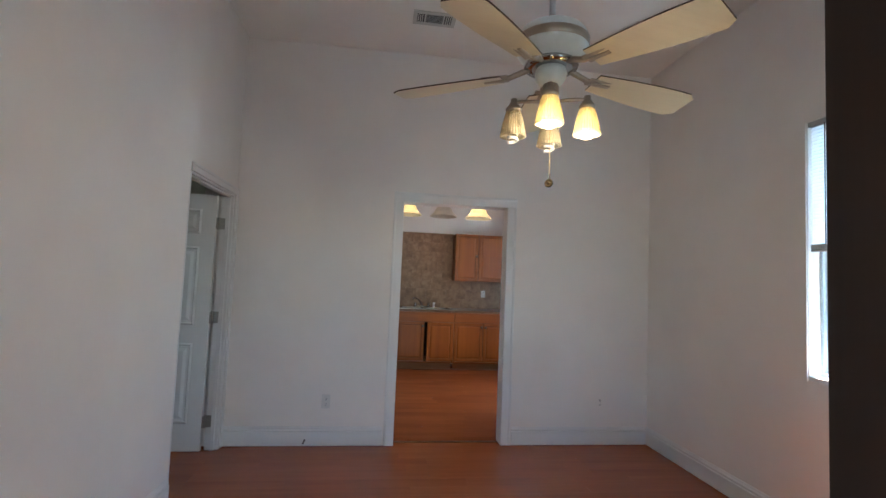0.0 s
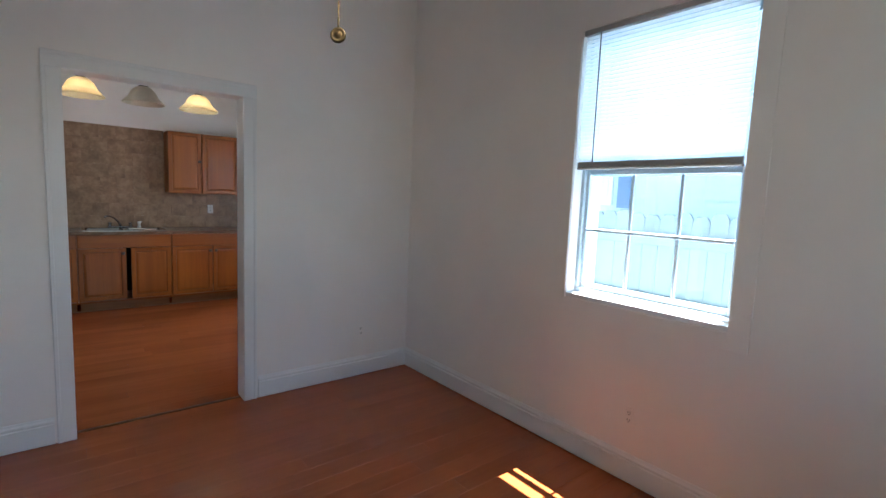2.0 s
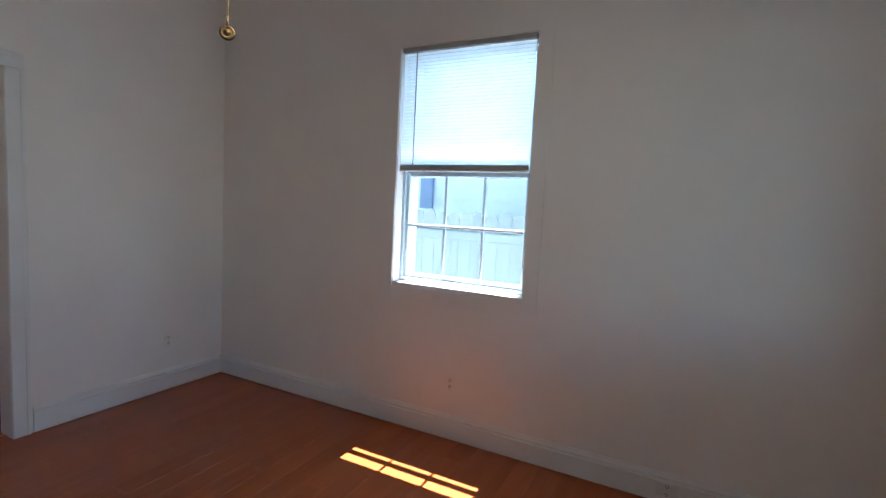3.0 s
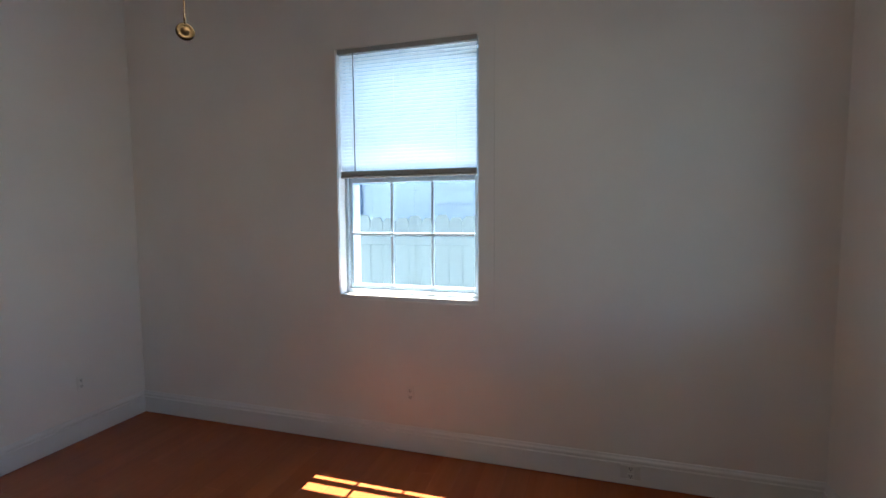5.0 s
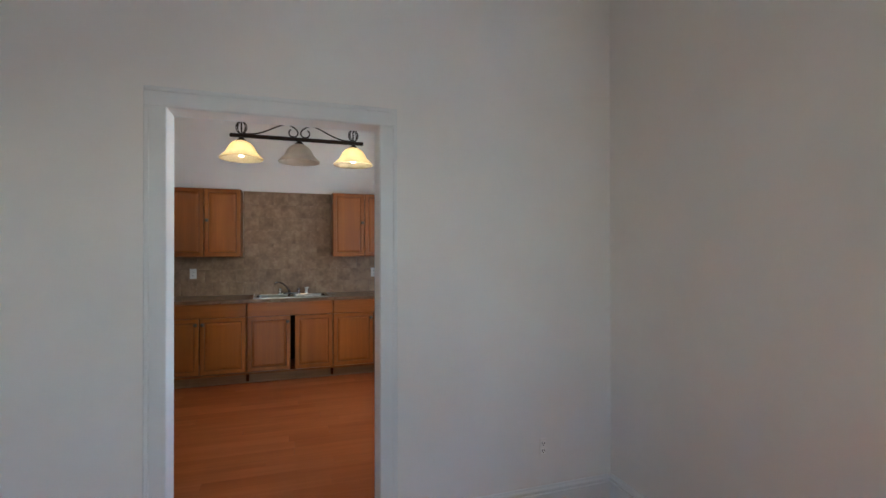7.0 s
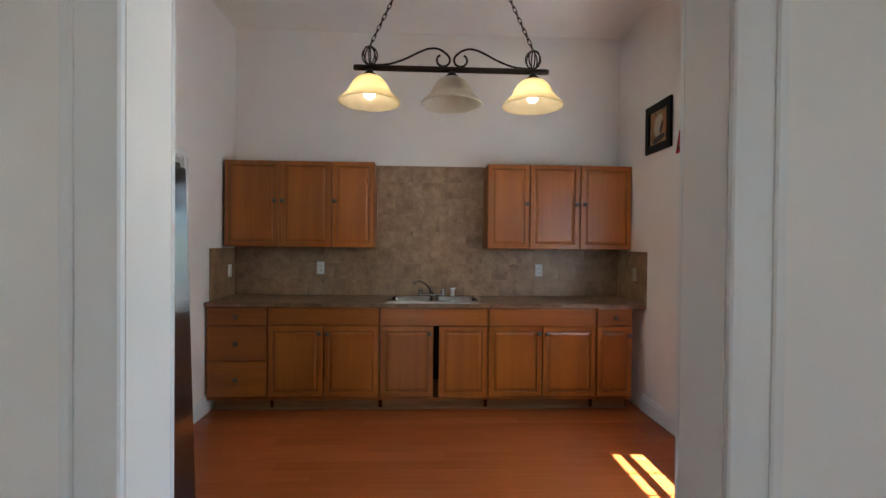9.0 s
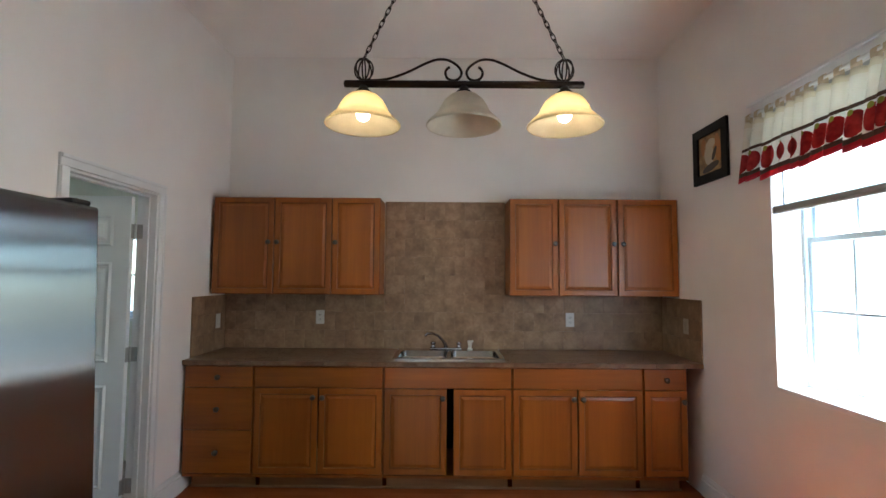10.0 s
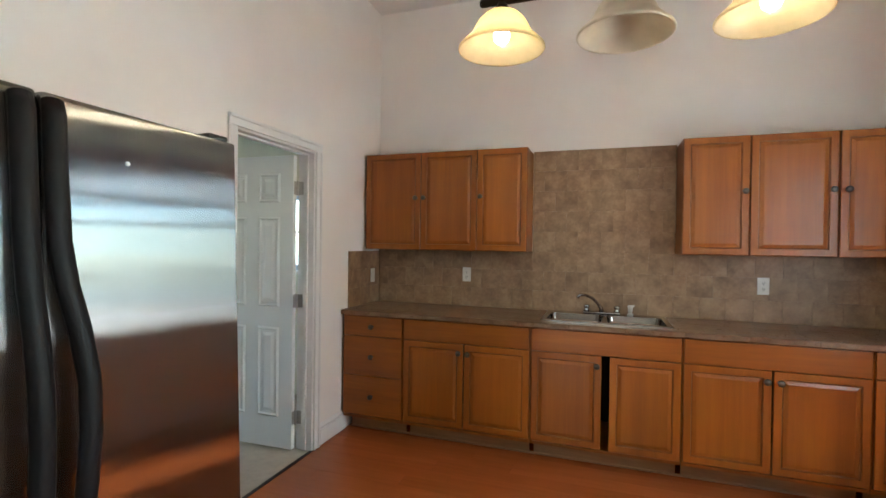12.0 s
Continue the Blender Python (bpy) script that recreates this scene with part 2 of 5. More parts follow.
# fan glass split by lighting: lit copy darkened so its bulb does not saturate it
RIBBED_LIT = clear_cover("ribbed_amber_glass_lit", (0.52, 0.46, 0.31), 0.40)
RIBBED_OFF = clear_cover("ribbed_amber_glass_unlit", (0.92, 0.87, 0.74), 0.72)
BULB_ON = glow("lit_bulb", (1.0, 0.84, 0.55), 1.6)
BULB_OFF = plain("white_bulb_glass", (0.8, 0.78, 0.72), 0.3)
VENT = plain("off_white_vent_enamel", (0.6, 0.58, 0.54), 0.5)
SIDING = paint("pale_blue_lap_siding", (0.62, 0.70, 0.74), 0.6, 0.1, 0.05, 30.0)
SHUTTER = plain("slate_blue_shutter", (0.16, 0.24, 0.36), 0.5)
FENCE = wood("weathered_fence_board", (0.14, 0.18, 0.20), (0.21, 0.26, 0.28), "z", 0.85, 9.0, 0.0, 0.05)
LAWN = mottled("bare_grey_earth", ((0.08, 0.08, 0.075), (0.11, 0.11, 0.10), (0.15, 0.145, 0.135)), 0.95, 5.0)
# whitened so the sunlit strip throws more light on blind and ceiling
GROUNDMAT = mottled("light_bounce_paving", ((0.72, 0.71, 0.69), (0.77, 0.76, 0.74), (0.82, 0.81, 0.79)), 0.9, 2.0)
YARD = mottled("white_concrete_yard", ((0.60, 0.58, 0.54), (0.67, 0.65, 0.61), (0.73, 0.71, 0.67)), 0.9, 2.0)
ROOF = mottled("grey_roof_shingle", ((0.08, 0.08, 0.085), (0.12, 0.12, 0.12), (0.17, 0.165, 0.16)), 0.9, 9.0)


# ---- shape helpers ----
def link(name, bm, mat, parent=None, label="", smooth=False):
    me = bpy.data.meshes.new(name)
    bmesh.ops.recalc_face_normals(bm, faces=bm.faces)
    bm.to_mesh(me)
    bm.free()
    if mat:
        me.materials.append(mat)
    if smooth:
        for p in me.polygons:
            p.use_smooth = True
    ob = new(name, me)
    if parent:
        ob.parent = parent
    if label:
        ob["label"] = label
    return ob


def part(name, bm, mat, parent, label="", smooth=False):
    return link(name, bm, mat, parent, label, smooth)


def thing(name, place, label, category, group="", turn=0):
    ob = new(name)
    ob.empty_display_size = 0.1
    ob.matrix_world = pose(*place, 0, 0, turn)
    return tagged(ob, label, category, group)


def structure(ob, label=""):
    return tagged(ob, label, "", "", "structure")


def box(x0, x1, y0, y1, z0, z1, bevel=0.0, segs=1, bm=None):
    one = bmesh.new()
    bmesh.ops.create_cube(one, size=1.0)
    for v in one.verts:
        v.co = ((x0 + x1) / 2 + v.co.x * (x1 - x0), (y0 + y1) / 2 + v.co.y * (y1 - y0), (z0 + z1) / 2 + v.co.z * (z1 - z0))
    if bevel:
        bmesh.ops.bevel(one, geom=one.edges[:], offset=bevel, segments=segs, affect="EDGES", profile=0.6)
    if bm is None:
        return one
    return merge(bm, one)


def merge(bm, other, m=None):
    if m is not None:
        bmesh.ops.transform(other, matrix=m, verts=other.verts)
    tmp = bpy.data.meshes.new("tmp")
    other.to_mesh(tmp)
    other.free()
    bm.from_mesh(tmp)
    bpy.data.meshes.remove(tmp)
    return bm


def lathe(profile, segs=24, ribs=0, depth=0.0):
    """Turn (radius, height) pairs round z; ribs flute the surface."""
    bm = bmesh.new()
    rings = []
    for r, z in profile:
        ring = []
        for k in range(segs):
            a = 2 * math.pi * k / segs
            q = r * (1 + depth * math.cos(ribs * a)) if ribs else r
            ring.append(bm.verts.new((q * math.cos(a), q * math.sin(a), z)))
        rings.append(ring)
    for a, b in zip(rings, rings[1:]):
        for k in range(segs):
            bm.faces.new((a[k], a[(k + 1) % segs], b[(k + 1) % segs], b[k]))
    bmesh.ops.remove_doubles(bm, verts=bm.verts, dist=1e-5)
    return bm


def solid_lathe(profile, segs=24):
    return lathe([(0.0, profile[0][1])] + list(profile) + [(0.0, profile[-1][1])], segs)


def tube(points, radius, segs=8, closed=False):
    """A round bar along points; radius may be one number or one for each point."""
    bm = bmesh.new()
    pts = [Vector(p) for p in points]
    n = len(pts)
    rad = radius if isinstance(radius, (list, tuple)) else [radius] * n
    rings, side = [], None
    for k, p in enumerate(pts):
        if closed:
            d = pts[(k + 1) % n] - pts[k - 1]
        else:
            d = pts[min(k + 1, n - 1)] - pts[max(k - 1, 0)]
        d.normalize()
        if side is None:
            side = d.orthogonal().normalized()
        side = (side - d * side.dot(d)).normalized()
        up = d.cross(side)
        rings.append([bm.verts.new(p + rad[k] * (math.cos(2 * math.pi * j / segs) * side + math.sin(2 * math.pi * j / segs) * up)) for j in range(segs)])
    for k in range(n if closed else n - 1):
        a, b = rings[k], rings[(k + 1) % n]
        for j in range(segs):
            bm.faces.new((a[j], a[(j + 1) % segs], b[(j + 1) % segs], b[j]))
    if not closed:
        bm.faces.new(rings[0])
        bm.faces.new(rings[-1])
    return bm


def slab(axis, a0, a1, u, v, holes=()):
    """A slab between a0 and a1 on its axis, over the rectangle u x v, with rectangular holes right through it."""
    us = sorted({*u, *(q for h in holes for q in h[:2])})
    vs = sorted({*v, *(q for h in holes for q in h[2:])})
    us = [q for q in us if u[0] <= q <= u[1]]
    vs = [q for q in vs if v[0] <= q <= v[1]]
    full = set()
    for i in range(len(us) - 1):
        for j in range(len(vs) - 1):
            cu, cv = (us[i] + us[i + 1]) / 2, (vs[j] + vs[j + 1]) / 2
            if not any(h[0] < cu < h[1] and h[2] < cv < h[3] for h in holes):
                full.add((i, j))
    bm = bmesh.new()
    seen = {}

    def at(a, i, j):
        key = (a, i, j)
        if key not in seen:
            p = {"x": (a, us[i], vs[j]), "y": (us[i], a, vs[j]), "z": (us[i], vs[j], a)}[axis]
            seen[key] = bm.verts.new(p)
        return seen[key]

    for i, j in full:
        for a in (a0, a1):
            bm.faces.new((at(a, i, j), at(a, i + 1, j), at(a, i + 1, j + 1), at(a, i, j + 1)))
        for di, dj, p, q in ((-1, 0, (i, j), (i, j + 1)), (1, 0, (i + 1, j), (i + 1, j + 1)), (0, -1, (i, j), (i + 1, j)), (0, 1, (i, j + 1), (i + 1, j + 1))):
            if (i + di, j + dj) not in full:
                bm.faces.new((at(a0, *p), at(a1, *p), at(a1, *q), at(a0, *q)))
    return bm


def panel_front(w, h, thick, insets, bm=None):
    """A board in the xz plane, front towards -y, whose rectangular rings step in and out: insets are (margin, depth) pairs."""
    bm = bm or bmesh.new()

    def ring(mg, y):
        return [bm.verts.new((x, y, z)) for x, z in ((mg, mg), (w - mg, mg), (w - mg, h - mg), (mg, h - mg))]

    rings = [ring(0, thick)] + [ring(mg, d) for mg, d in insets]
    bm.faces.new(rings[0])
    for a, b in zip(rings, rings[1:]):
        for k in range(4):
            bm.faces.new((a[k], a[(k + 1) % 4], b[(k + 1) % 4], b[k]))
    bm.faces.new(rings[-1])
    return bm


# ---- structure ----
EASTWIN = (1.905, 2.768, 0.932, 2.388)
SOUTHWIN = (1.12, 1.995, 0.95, 2.39)
# south end of the kitchen window is unseen, widened to enlarge the sun patch
KITWIN = (5.2, 6.823, 0.927, 2.46)
SIDEDOOR = (3.43, 4.31, -0.1, 2.0)
KITDOOR = (6.463, 7.192, -0.1, 2.035)
ENTRY = (-0.47, 0.51, -0.1, 2.1)
SIDEWIN = (-2.35, -1.55, 1.15, 1.9)

structure(link("wall_east_living", slab("x", LX1, OUT, (0.0, 4.46), (-0.4, 3.6), [EASTWIN]), WALL), "white painted plaster wall with a window")
structure(link("wall_east_kitchen", slab("x", KX1, OUT, (4.46, 8.4), (-0.4, 3.6), [KITWIN]), WALL), "white painted plaster wall with a window")
structure(link("wall_south", slab("y", 0.0, LY0, (-1.3, LX1), (-0.4, 3.6), [SOUTHWIN, ENTRY]), WALL), "white painted wall with entry door and window")
structure(link("wall_partition", slab("y", LY1, KY0, (-1.3, LX1), (-0.1, 3.6), [(DOORWAY[0], DOORWAY[1], -0.1, DOORWAY[2])]), WALL), "white painted wall with a cased doorway")
structure(link("wall_west_living", slab("x", LX0 - 0.09, LX0, (LY0, LY1), (-0.1, 3.6), [SIDEDOOR]), WALL), "white painted wall with a side door")
structure(link("wall_west_kitchen", slab("x", KX0 - 0.12, KX0, (KY0, KY1), (-0.1, 3.6), [KITDOOR]), WALL), "white painted wall with a side door")
structure(link("wall_north", slab("y", KY1, 8.36, (-1.14, KX1), (-0.4, 3.6)), WALL), "white painted wall above the brown tile")
structure(link("ceiling_living", box(LX0, LX1, LY0, LY1, LZ, LZ + 0.12), CEIL), "white painted flat ceiling")
structure(link("ceiling_kitchen", box(KX0, KX1, KY0, KY1, KZ, KZ + 0.12), CEIL), "white painted flat ceiling")
# unseen slab, added to hold daylight back from the south window
structure(link("south_shade_slab", box(-3.9, 3.5, -3.4, -0.02, 2.6, 2.73), CEIL), "added unseen slab cutting light to the south window")
structure(link("roof_front", box(-3.9, 3.52, -2.4, 4.45, 3.62, 3.8), ROOF), "grey roof over the front room")
structure(link("roof_back", box(-3.9, 3.559, 4.45, 8.9, 3.62, 3.8), ROOF), "grey roof over the kitchen")
floor_living = structure(link("floor_living", box(LX0, LX1, 0.0, 4.46, -0.1, -0.0014), SUBFLOOR), "orange-brown laminate plank floor")
floor_kitchen = structure(link("floor_kitchen", box(KX0, KX1, 4.46, KY1, -0.1, -0.0014), SUBFLOOR), "orange-brown laminate plank floor")
# side rooms behind the two inner doors
structure(link("floor_side", box(-3.7, KX0, 4.8, 8.36, -0.1, -0.008), BEIGE), "beige tile floor of the side room")
structure(link("floor_side_front", box(-3.7, LX0, 0.0, 4.7, -0.1, -0.001), PLANK), "orange laminate floor of the front side room")
structure(link("wall_side_north", slab("y", KY1, 8.36, (-3.8, -1.14), (-0.4, 3.6), [SIDEWIN]), GREEN), "pale green wall with a window")
# two made-up openings, out of view, brighten the side rooms and door leaves
structure(link("wall_side_west", slab("x", -3.8, -3.7, (0.0, 8.36), (-0.4, 3.6), [(2.8, 3.2, 1.2, 2.0), (5.9, 6.6, 1.0, 2.0)]), GREEN), "pale green wall with added unseen openings for light")
structure(link("wall_side_middle", slab("y", 4.7, 4.8, (-3.7, -1.3), (-0.1, 3.6)), GREEN), "pale green wall between the side rooms")
structure(link("wall_side_south", slab("y", 0.0, 0.12, (-3.7, -1.3), (-0.4, 3.6)), GREEN), "pale green wall of the side room")
structure(link("ceiling_side", box(-3.7, -1.18, 0.12, KY1, 2.75, 2.85), CEIL), "white ceiling of the side rooms")


def baseboard(name, u0, u1, side, at):
    """Moulded board along a wall: side is the room side, '+x', '-x', '+y' or '-y'; at is the wall's plane."""
    prof = [(0, 0), (0.008, 0), (0.008, 0.005), (0.015, 0.005), (0.017, 0.008), (0.017, 0.114), (0.0115, 0.117), (0.0105, 0.122), (0.014, 0.126), (0.0135, 0.134), (0.007, 0.143), (0.004, 0.152), (0, 0.154)]
    bm = bmesh.new()
    rings = []
    for u in (u0, u1):
        ring = []
        for d, z in prof:
            s = 1 if side[0] == "+" else -1
            ring.append(bm.verts.new((at + s * d, u, z) if side[1] == "x" else (u, at + s * d, z)))
        rings.append(ring)
    k = len(prof)
    for j in range(k):
        bm.faces.new((rings[0][j], rings[0][(j + 1) % k], rings[1][(j + 1) % k], rings[1][j]))
    bm.faces.new(rings[0])
    bm.faces.new(rings[1])
    return structure(link(name, bm, TRIM), "white moulded wooden baseboard")


baseboard("baseboard_living_east", LY0, LY1, "-x", LX1)
baseboard("baseboard_living_north_west", LX0, DOORWAY[0] - 0.095, "-y", LY1)
baseboard("baseboard_living_north_east", DOORWAY[1] + 0.095, LX1 - 0.0175, "-y", LY1)
baseboard("baseboard_living_west", LY0, SIDEDOOR[0] - 0.01, "+x", LX0)
baseboard("baseboard_living_south", ENTRY[1] + 0.1, LX1 - 0.016, "+y", LY0)
baseboard("baseboard_kitchen_east", KY0, 7.6, "-x", KX1)
baseboard("baseboard_kitchen_west", KITDOOR[1] + 0.07, 7.6, "+x", KX0)
baseboard("baseboard_kitchen_west_front", KY0, KITDOOR[0] - 0.07, "+x", KX0)
baseboard("baseboard_kitchen_south", DOORWAY[1] + 0.095, KX1 - 0.016, "+y", KY0)


def casing(name, axis, face, s, u0, u1, top, wide=0.085, proud=0.016, sides=(True, True)):
    """Flat moulded boards round a door opening on a wall face, standing proud by s (sign of the room side)."""
    root = structure(new(name), "white painted wooden door casing")
    a0, a1 = sorted((face, face + s * proud))
    b0, b1 = sorted((face + s * (proud - 0.002), face + s * (proud + 0.007)))

    def piece(nm, p0, p1, z0, z1, lip):
        bm = bmesh.new()
        if axis == "y":
            box(p0, p1, a0, a1, z0, z1, 0.003, 1, bm)
            box(*lip[:2], b0, b1, *lip[2:], 0.003, 1, bm)
        else:
            box(a0, a1, p0, p1, z0, z1, 0.003, 1, bm)
            box(b0, b1, *lip[:2], *lip[2:], 0.003, 1, bm)
        part(nm, bm, TRIM, root)

    if sides[0]:
        piece("casing_board", u0 - wide, u0, 0, top, (u0 - wide + 0.0025, u0 - wide + 0.022, 0.001, top - 0.001))
    if sides[1]:
        piece("casing_board", u1, u1 + wide, 0, top, (u1 + wide - 0.022, u1 + wide - 0.0025, 0.001, top - 0.001))
    l0 = u0 - wide * sides[0]
    l1 = u1 + wide * sides[1]
    piece("casing_head", l0, l1, top, top + wide, (l0 + 0.0025, l1 - 0.0025, top + wide - 0.022, top + wide - 0.0025))
    return root


casing("trim_doorway_living", "y", LY1, -1, DOORWAY[0], DOORWAY[1], DOORWAY[2])
casing("trim_doorway_kitchen", "y", KY0, 1, DOORWAY[0], DOORWAY[1], DOORWAY[2])
casing("trim_side_door_living", "x", LX0, 1, SIDEDOOR[0], SIDEDOOR[1], SIDEDOOR[3], 0.06, 0.014, (False, True))
casing("trim_side_door_kitchen", "x", KX0, 1, KITDOOR[0], KITDOOR[1], KITDOOR[3], 0.062)


def jamb(name, x0, x1, u0, u1, top, stop):
    """Door lining inside a wall opening in a wall across x, with a stop bead."""
    root = structure(new(name), "white painted door jamb")
    part("jamb_side", box(x0, x1, u0, u0 + 0.014, 0, top, 0.002), TRIM, root)
    part("jamb_side", box(x0, x1, u1 - 0.014, u1, 0, top, 0.002), TRIM, root)
    part("jamb_head", box(x0, x1, u0 + 0.014, u1 - 0.014, top - 0.014, top, 0.002), TRIM, root)
    part("stop_bead", box(stop, stop + 0.03, u1 - 0.026, u1 - 0.014, 0, top - 0.014, 0.002), TRIM, root)
    part("stop_bead", box(stop, stop + 0.03, u0 + 0.014, u0 + 0.026, 0, top - 0.014, 0.002), TRIM, root)
    part("stop_bead", box(stop, stop + 0.03, u0 + 0.026, u1 - 0.026, top - 0.026, top - 0.014, 0.002), TRIM, root)
    return root


jamb("door_frame_1", LX0 - 0.092, LX0 + 0.002, SIDEDOOR[0], SIDEDOOR[1], SIDEDOOR[3], LX0 - 0.05)
jamb("door_frame_2", KX0 - 0.122, KX0 + 0.002, KITDOOR[0], KITDOOR[1], KITDOOR[3], KX0 - 0.07)
structure(link("threshold_doorway", box(DOORWAY[0], DOORWAY[1], 4.445, 4.475, -0.006, 0.006, 0.003), DARK_OAK_AND_SHADE), "dark wooden threshold strip")
structure(link("threshold_side", box(KX0 - 0.012, KX0 + 0.012, KITDOOR[0] + 0.014, KITDOOR[1] - 0.014, -0.006, 0.005, 0.003), DARKWOOD), "dark threshold strip")


def six_panel_door(name, w, h, place, turn, label, gap, mat=DOORPAINT, knob=True):
    """Moulded six-panel leaf hinged at its own origin, reaching along +x, with panels on both faces."""
    root = structure(thing(name, place, label, "door", "", turn))
    t = 0.035
    leaf = part("leaf", box(0, w, 0, t, 0.008, h, 0.002), mat, root)
    st = 0.105
    pw = (w - 3 * st) / 2
    for x in (st, 2 * st + pw):
        for z0, z1 in ((0.22, 0.84), (0.98, 1.60), (1.70, 1.90)):
            for side in (0, 1):
                bm = panel_front(pw, (z1 - z0) * h / 2.02, 0.0, [(0.0, -0.001), (0.012, -0.011), (0.022, -0.001), (0.038, -0.001), (0.06, -0.010)])
                m = pose(x, 0, z0 * h / 2.02) if side == 0 else pose(x + pw, t, z0 * h / 2.02, 0, 0, 180)
                bmesh.ops.transform(bm, matrix=m, verts=bm.verts)
                part("door_panel", bm, mat, leaf)
    for z in (0.22, 1.02, h - 0.22):
        bm = box(-0.0025, 0.0, 0.002, 0.031, z - 0.045, z + 0.045, 0.0008)
        box(-gap, -0.001, -0.004, 0.002, z - 0.04, z + 0.04, 0.001, 1, bm)
        merge(bm, tube([(-gap / 2 - 0.002, -0.004, z - 0.049), (-gap / 2 - 0.002, -0.004, z + 0.049)], 0.0075, 10))
        box(-gap - 0.04, -gap / 2, -0.0135, -0.0095, z - 0.045, z + 0.045, 0.001, 1, bm)
        for dz in (-0.028, 0.0, 0.028):
            merge(bm, solid_lathe([(0.004, 0.0), (0.003, 0.0016)], 8), pose(-gap - 0.024, -0.0097, z + dz, -90))
        part("hinge", bm, HINGE, root, "dull steel hinge")
    if knob:
        for s in (-1, 1):
            bm = solid_lathe([(0.026, 0), (0.026, 0.006), (0.011, 0.01), (0.011, 0.03), (0.026, 0.042), (0.028, 0.054), (0.018, 0.064)], 18)
            bmesh.ops.transform(bm, matrix=pose(w - 0.06, 0 if s < 0 else t, 0.95, 90 if s < 0 else -90), verts=bm.verts)
            part("knob", bm, BRASS, root, "aged brass door knob", True)
    return root


six_panel_door("door_1", 0.76, 1.98, (LX0 - 0.108, SIDEDOOR[1] - 0.027, 0), 180, "white six-panel door standing open into side room", 0.014)
six_panel_door("door_2", 0.66, 2.01, (KX0 - 0.128, KITDOOR[1] - 0.027, 0), 181, "white six-panel door standing open into green room", 0.006)


def entry_leaf(place, turn):
    root = structure(thing("door_3", place, "dark-stained wooden entry door leaf" + (" standing open" if turn else ", closed"), "door", "", turn))
    leaf = part("leaf", box(0, 0.48, -0.045, 0, 0.01, 2.07, 0.003), DARKWOOD, root)
    for z0, z1 in ((0.2, 0.85), (1.0, 1.92)):
        for s in (0, 1):
            bm = panel_front(0.3, z1 - z0, 0.0, [(0.0, -0.001), (0.012, -0.01), (0.05, -0.002)])
            bmesh.ops.transform(bm, matrix=pose(0.09, -0.045, z0) if s == 0 else pose(0.39, 0, z0, 0, 0, 180), verts=bm.verts)
            part("door_panel", bm, DARKWOOD, leaf)
    part("latch_plate", box(0.4798, 0.4815, -0.035, -0.01, 1.58, 1.64, 0.0005), BRASS, root, "aged brass latch plate")
    return root


entry_leaf((0.497, LY0 + 0.005, 0), 90)
entry_leaf((-0.485, LY0 - 0.03, 0), 0)


def sash_window(name, axis, face, depth, rect, label, grid=(3, 2), meet=0.695):
    """Double-hung window in a deep reveal. axis: the wall's normal; depth: signed way outwards from the room face."""
    u0, u1, z0, z1 = rect
    root = structure(new(name), label)
    s = 1 if depth > 0 else -1

    def bx(a0, a1, p0, p1, q0, q1, bev=0.003, bm=None):
        lo, hi = sorted((face + s * a0, face + s * a1))
        return box(lo, hi, p0, p1, q0, q1, bev, 1, bm) if axis == "x" else box(p0, p1, lo, hi, q0, q1, bev, 1, bm)

    d = abs(depth)
    # lining of the reveal, stool and outer frame
    part("window_sill", bx(-0.002, d, u0, u1, z0 - 0.02, z0 + 0.002, 0.001), TRIM, root, "white painted window stool")
    fr = bmesh.new()
    for p in ((u0, u0 + 0.02), (u1 - 0.02, u1)):
        bx(d - 0.01, d + 0.07, *p, z0, z1, 0.002, fr)
    bx(d - 0.01, d + 0.07, u0 + 0.02, u1 - 0.02, z1 - 0.03, z1, 0.002, fr)
    bx(d - 0.012, d + 0.07, u0 + 0.02, u1 - 0.02, z0 + 0.002, z0 + 0.026, 0.002, fr)
    part("window_frame", fr, VINYL, root, "white vinyl window frame")
    mid = z0 + meet
    for nm, lo, hi, off in (("lower_sash", z0 + 0.026, mid + 0.02, 0.008), ("upper_sash", mid - 0.02, z1 - 0.03, 0.036)):
        a, b = d + off, d + off + 0.026
        p0, p1 = u0 + 0.02, u1 - 0.02
        bm = bmesh.new()
        bx(a, b, p0, p0 + 0.022, lo, hi, 0.003, bm)
        bx(a, b, p1 - 0.022, p1, lo, hi, 0.003, bm)
        bx(a, b, p0 + 0.022, p1 - 0.022, lo, lo + 0.03, 0.003, bm)
        bx(a, b, p0 + 0.022, p1 - 0.022, hi - 0.034, hi, 0.003, bm)
        sash = part(nm, bm, VINYL, root)
        g0, g1, h0, h1 = p0 + 0.022, p1 - 0.022, lo + 0.03, hi - 0.034
        c = (a + b) / 2
        for k in range(1, grid[0]):
            q = g0 + (g1 - g0) * k / grid[0]
            part("muntin", bx(c - 0.006, c + 0.006, q - 0.0085, q + 0.0085, h0, h1, 0.002), VINYL, sash)
        for k in range(1, grid[1]):
            q = h0 + (h1 - h0) * k / grid[1]
            part("muntin", bx(c - 0.024, c + 0.016, g0, g1, q - 0.009, q + 0.009, 0.003), VINYL, sash)
        pane = part("pane", bx(c + 0.0075, c + 0.0105, g0, g1, h0, h1, 0.0), PANE, sash, "clear window glass")
        pane.visible_shadow = False
    return root


sash_window("window_1", "x", LX1, 0.085, EASTWIN, "white vinyl double-hung window with muntins")
sash_window("window_2", "y", LY0, -0.11, SOUTHWIN, "white vinyl double-hung window in deep reveal")
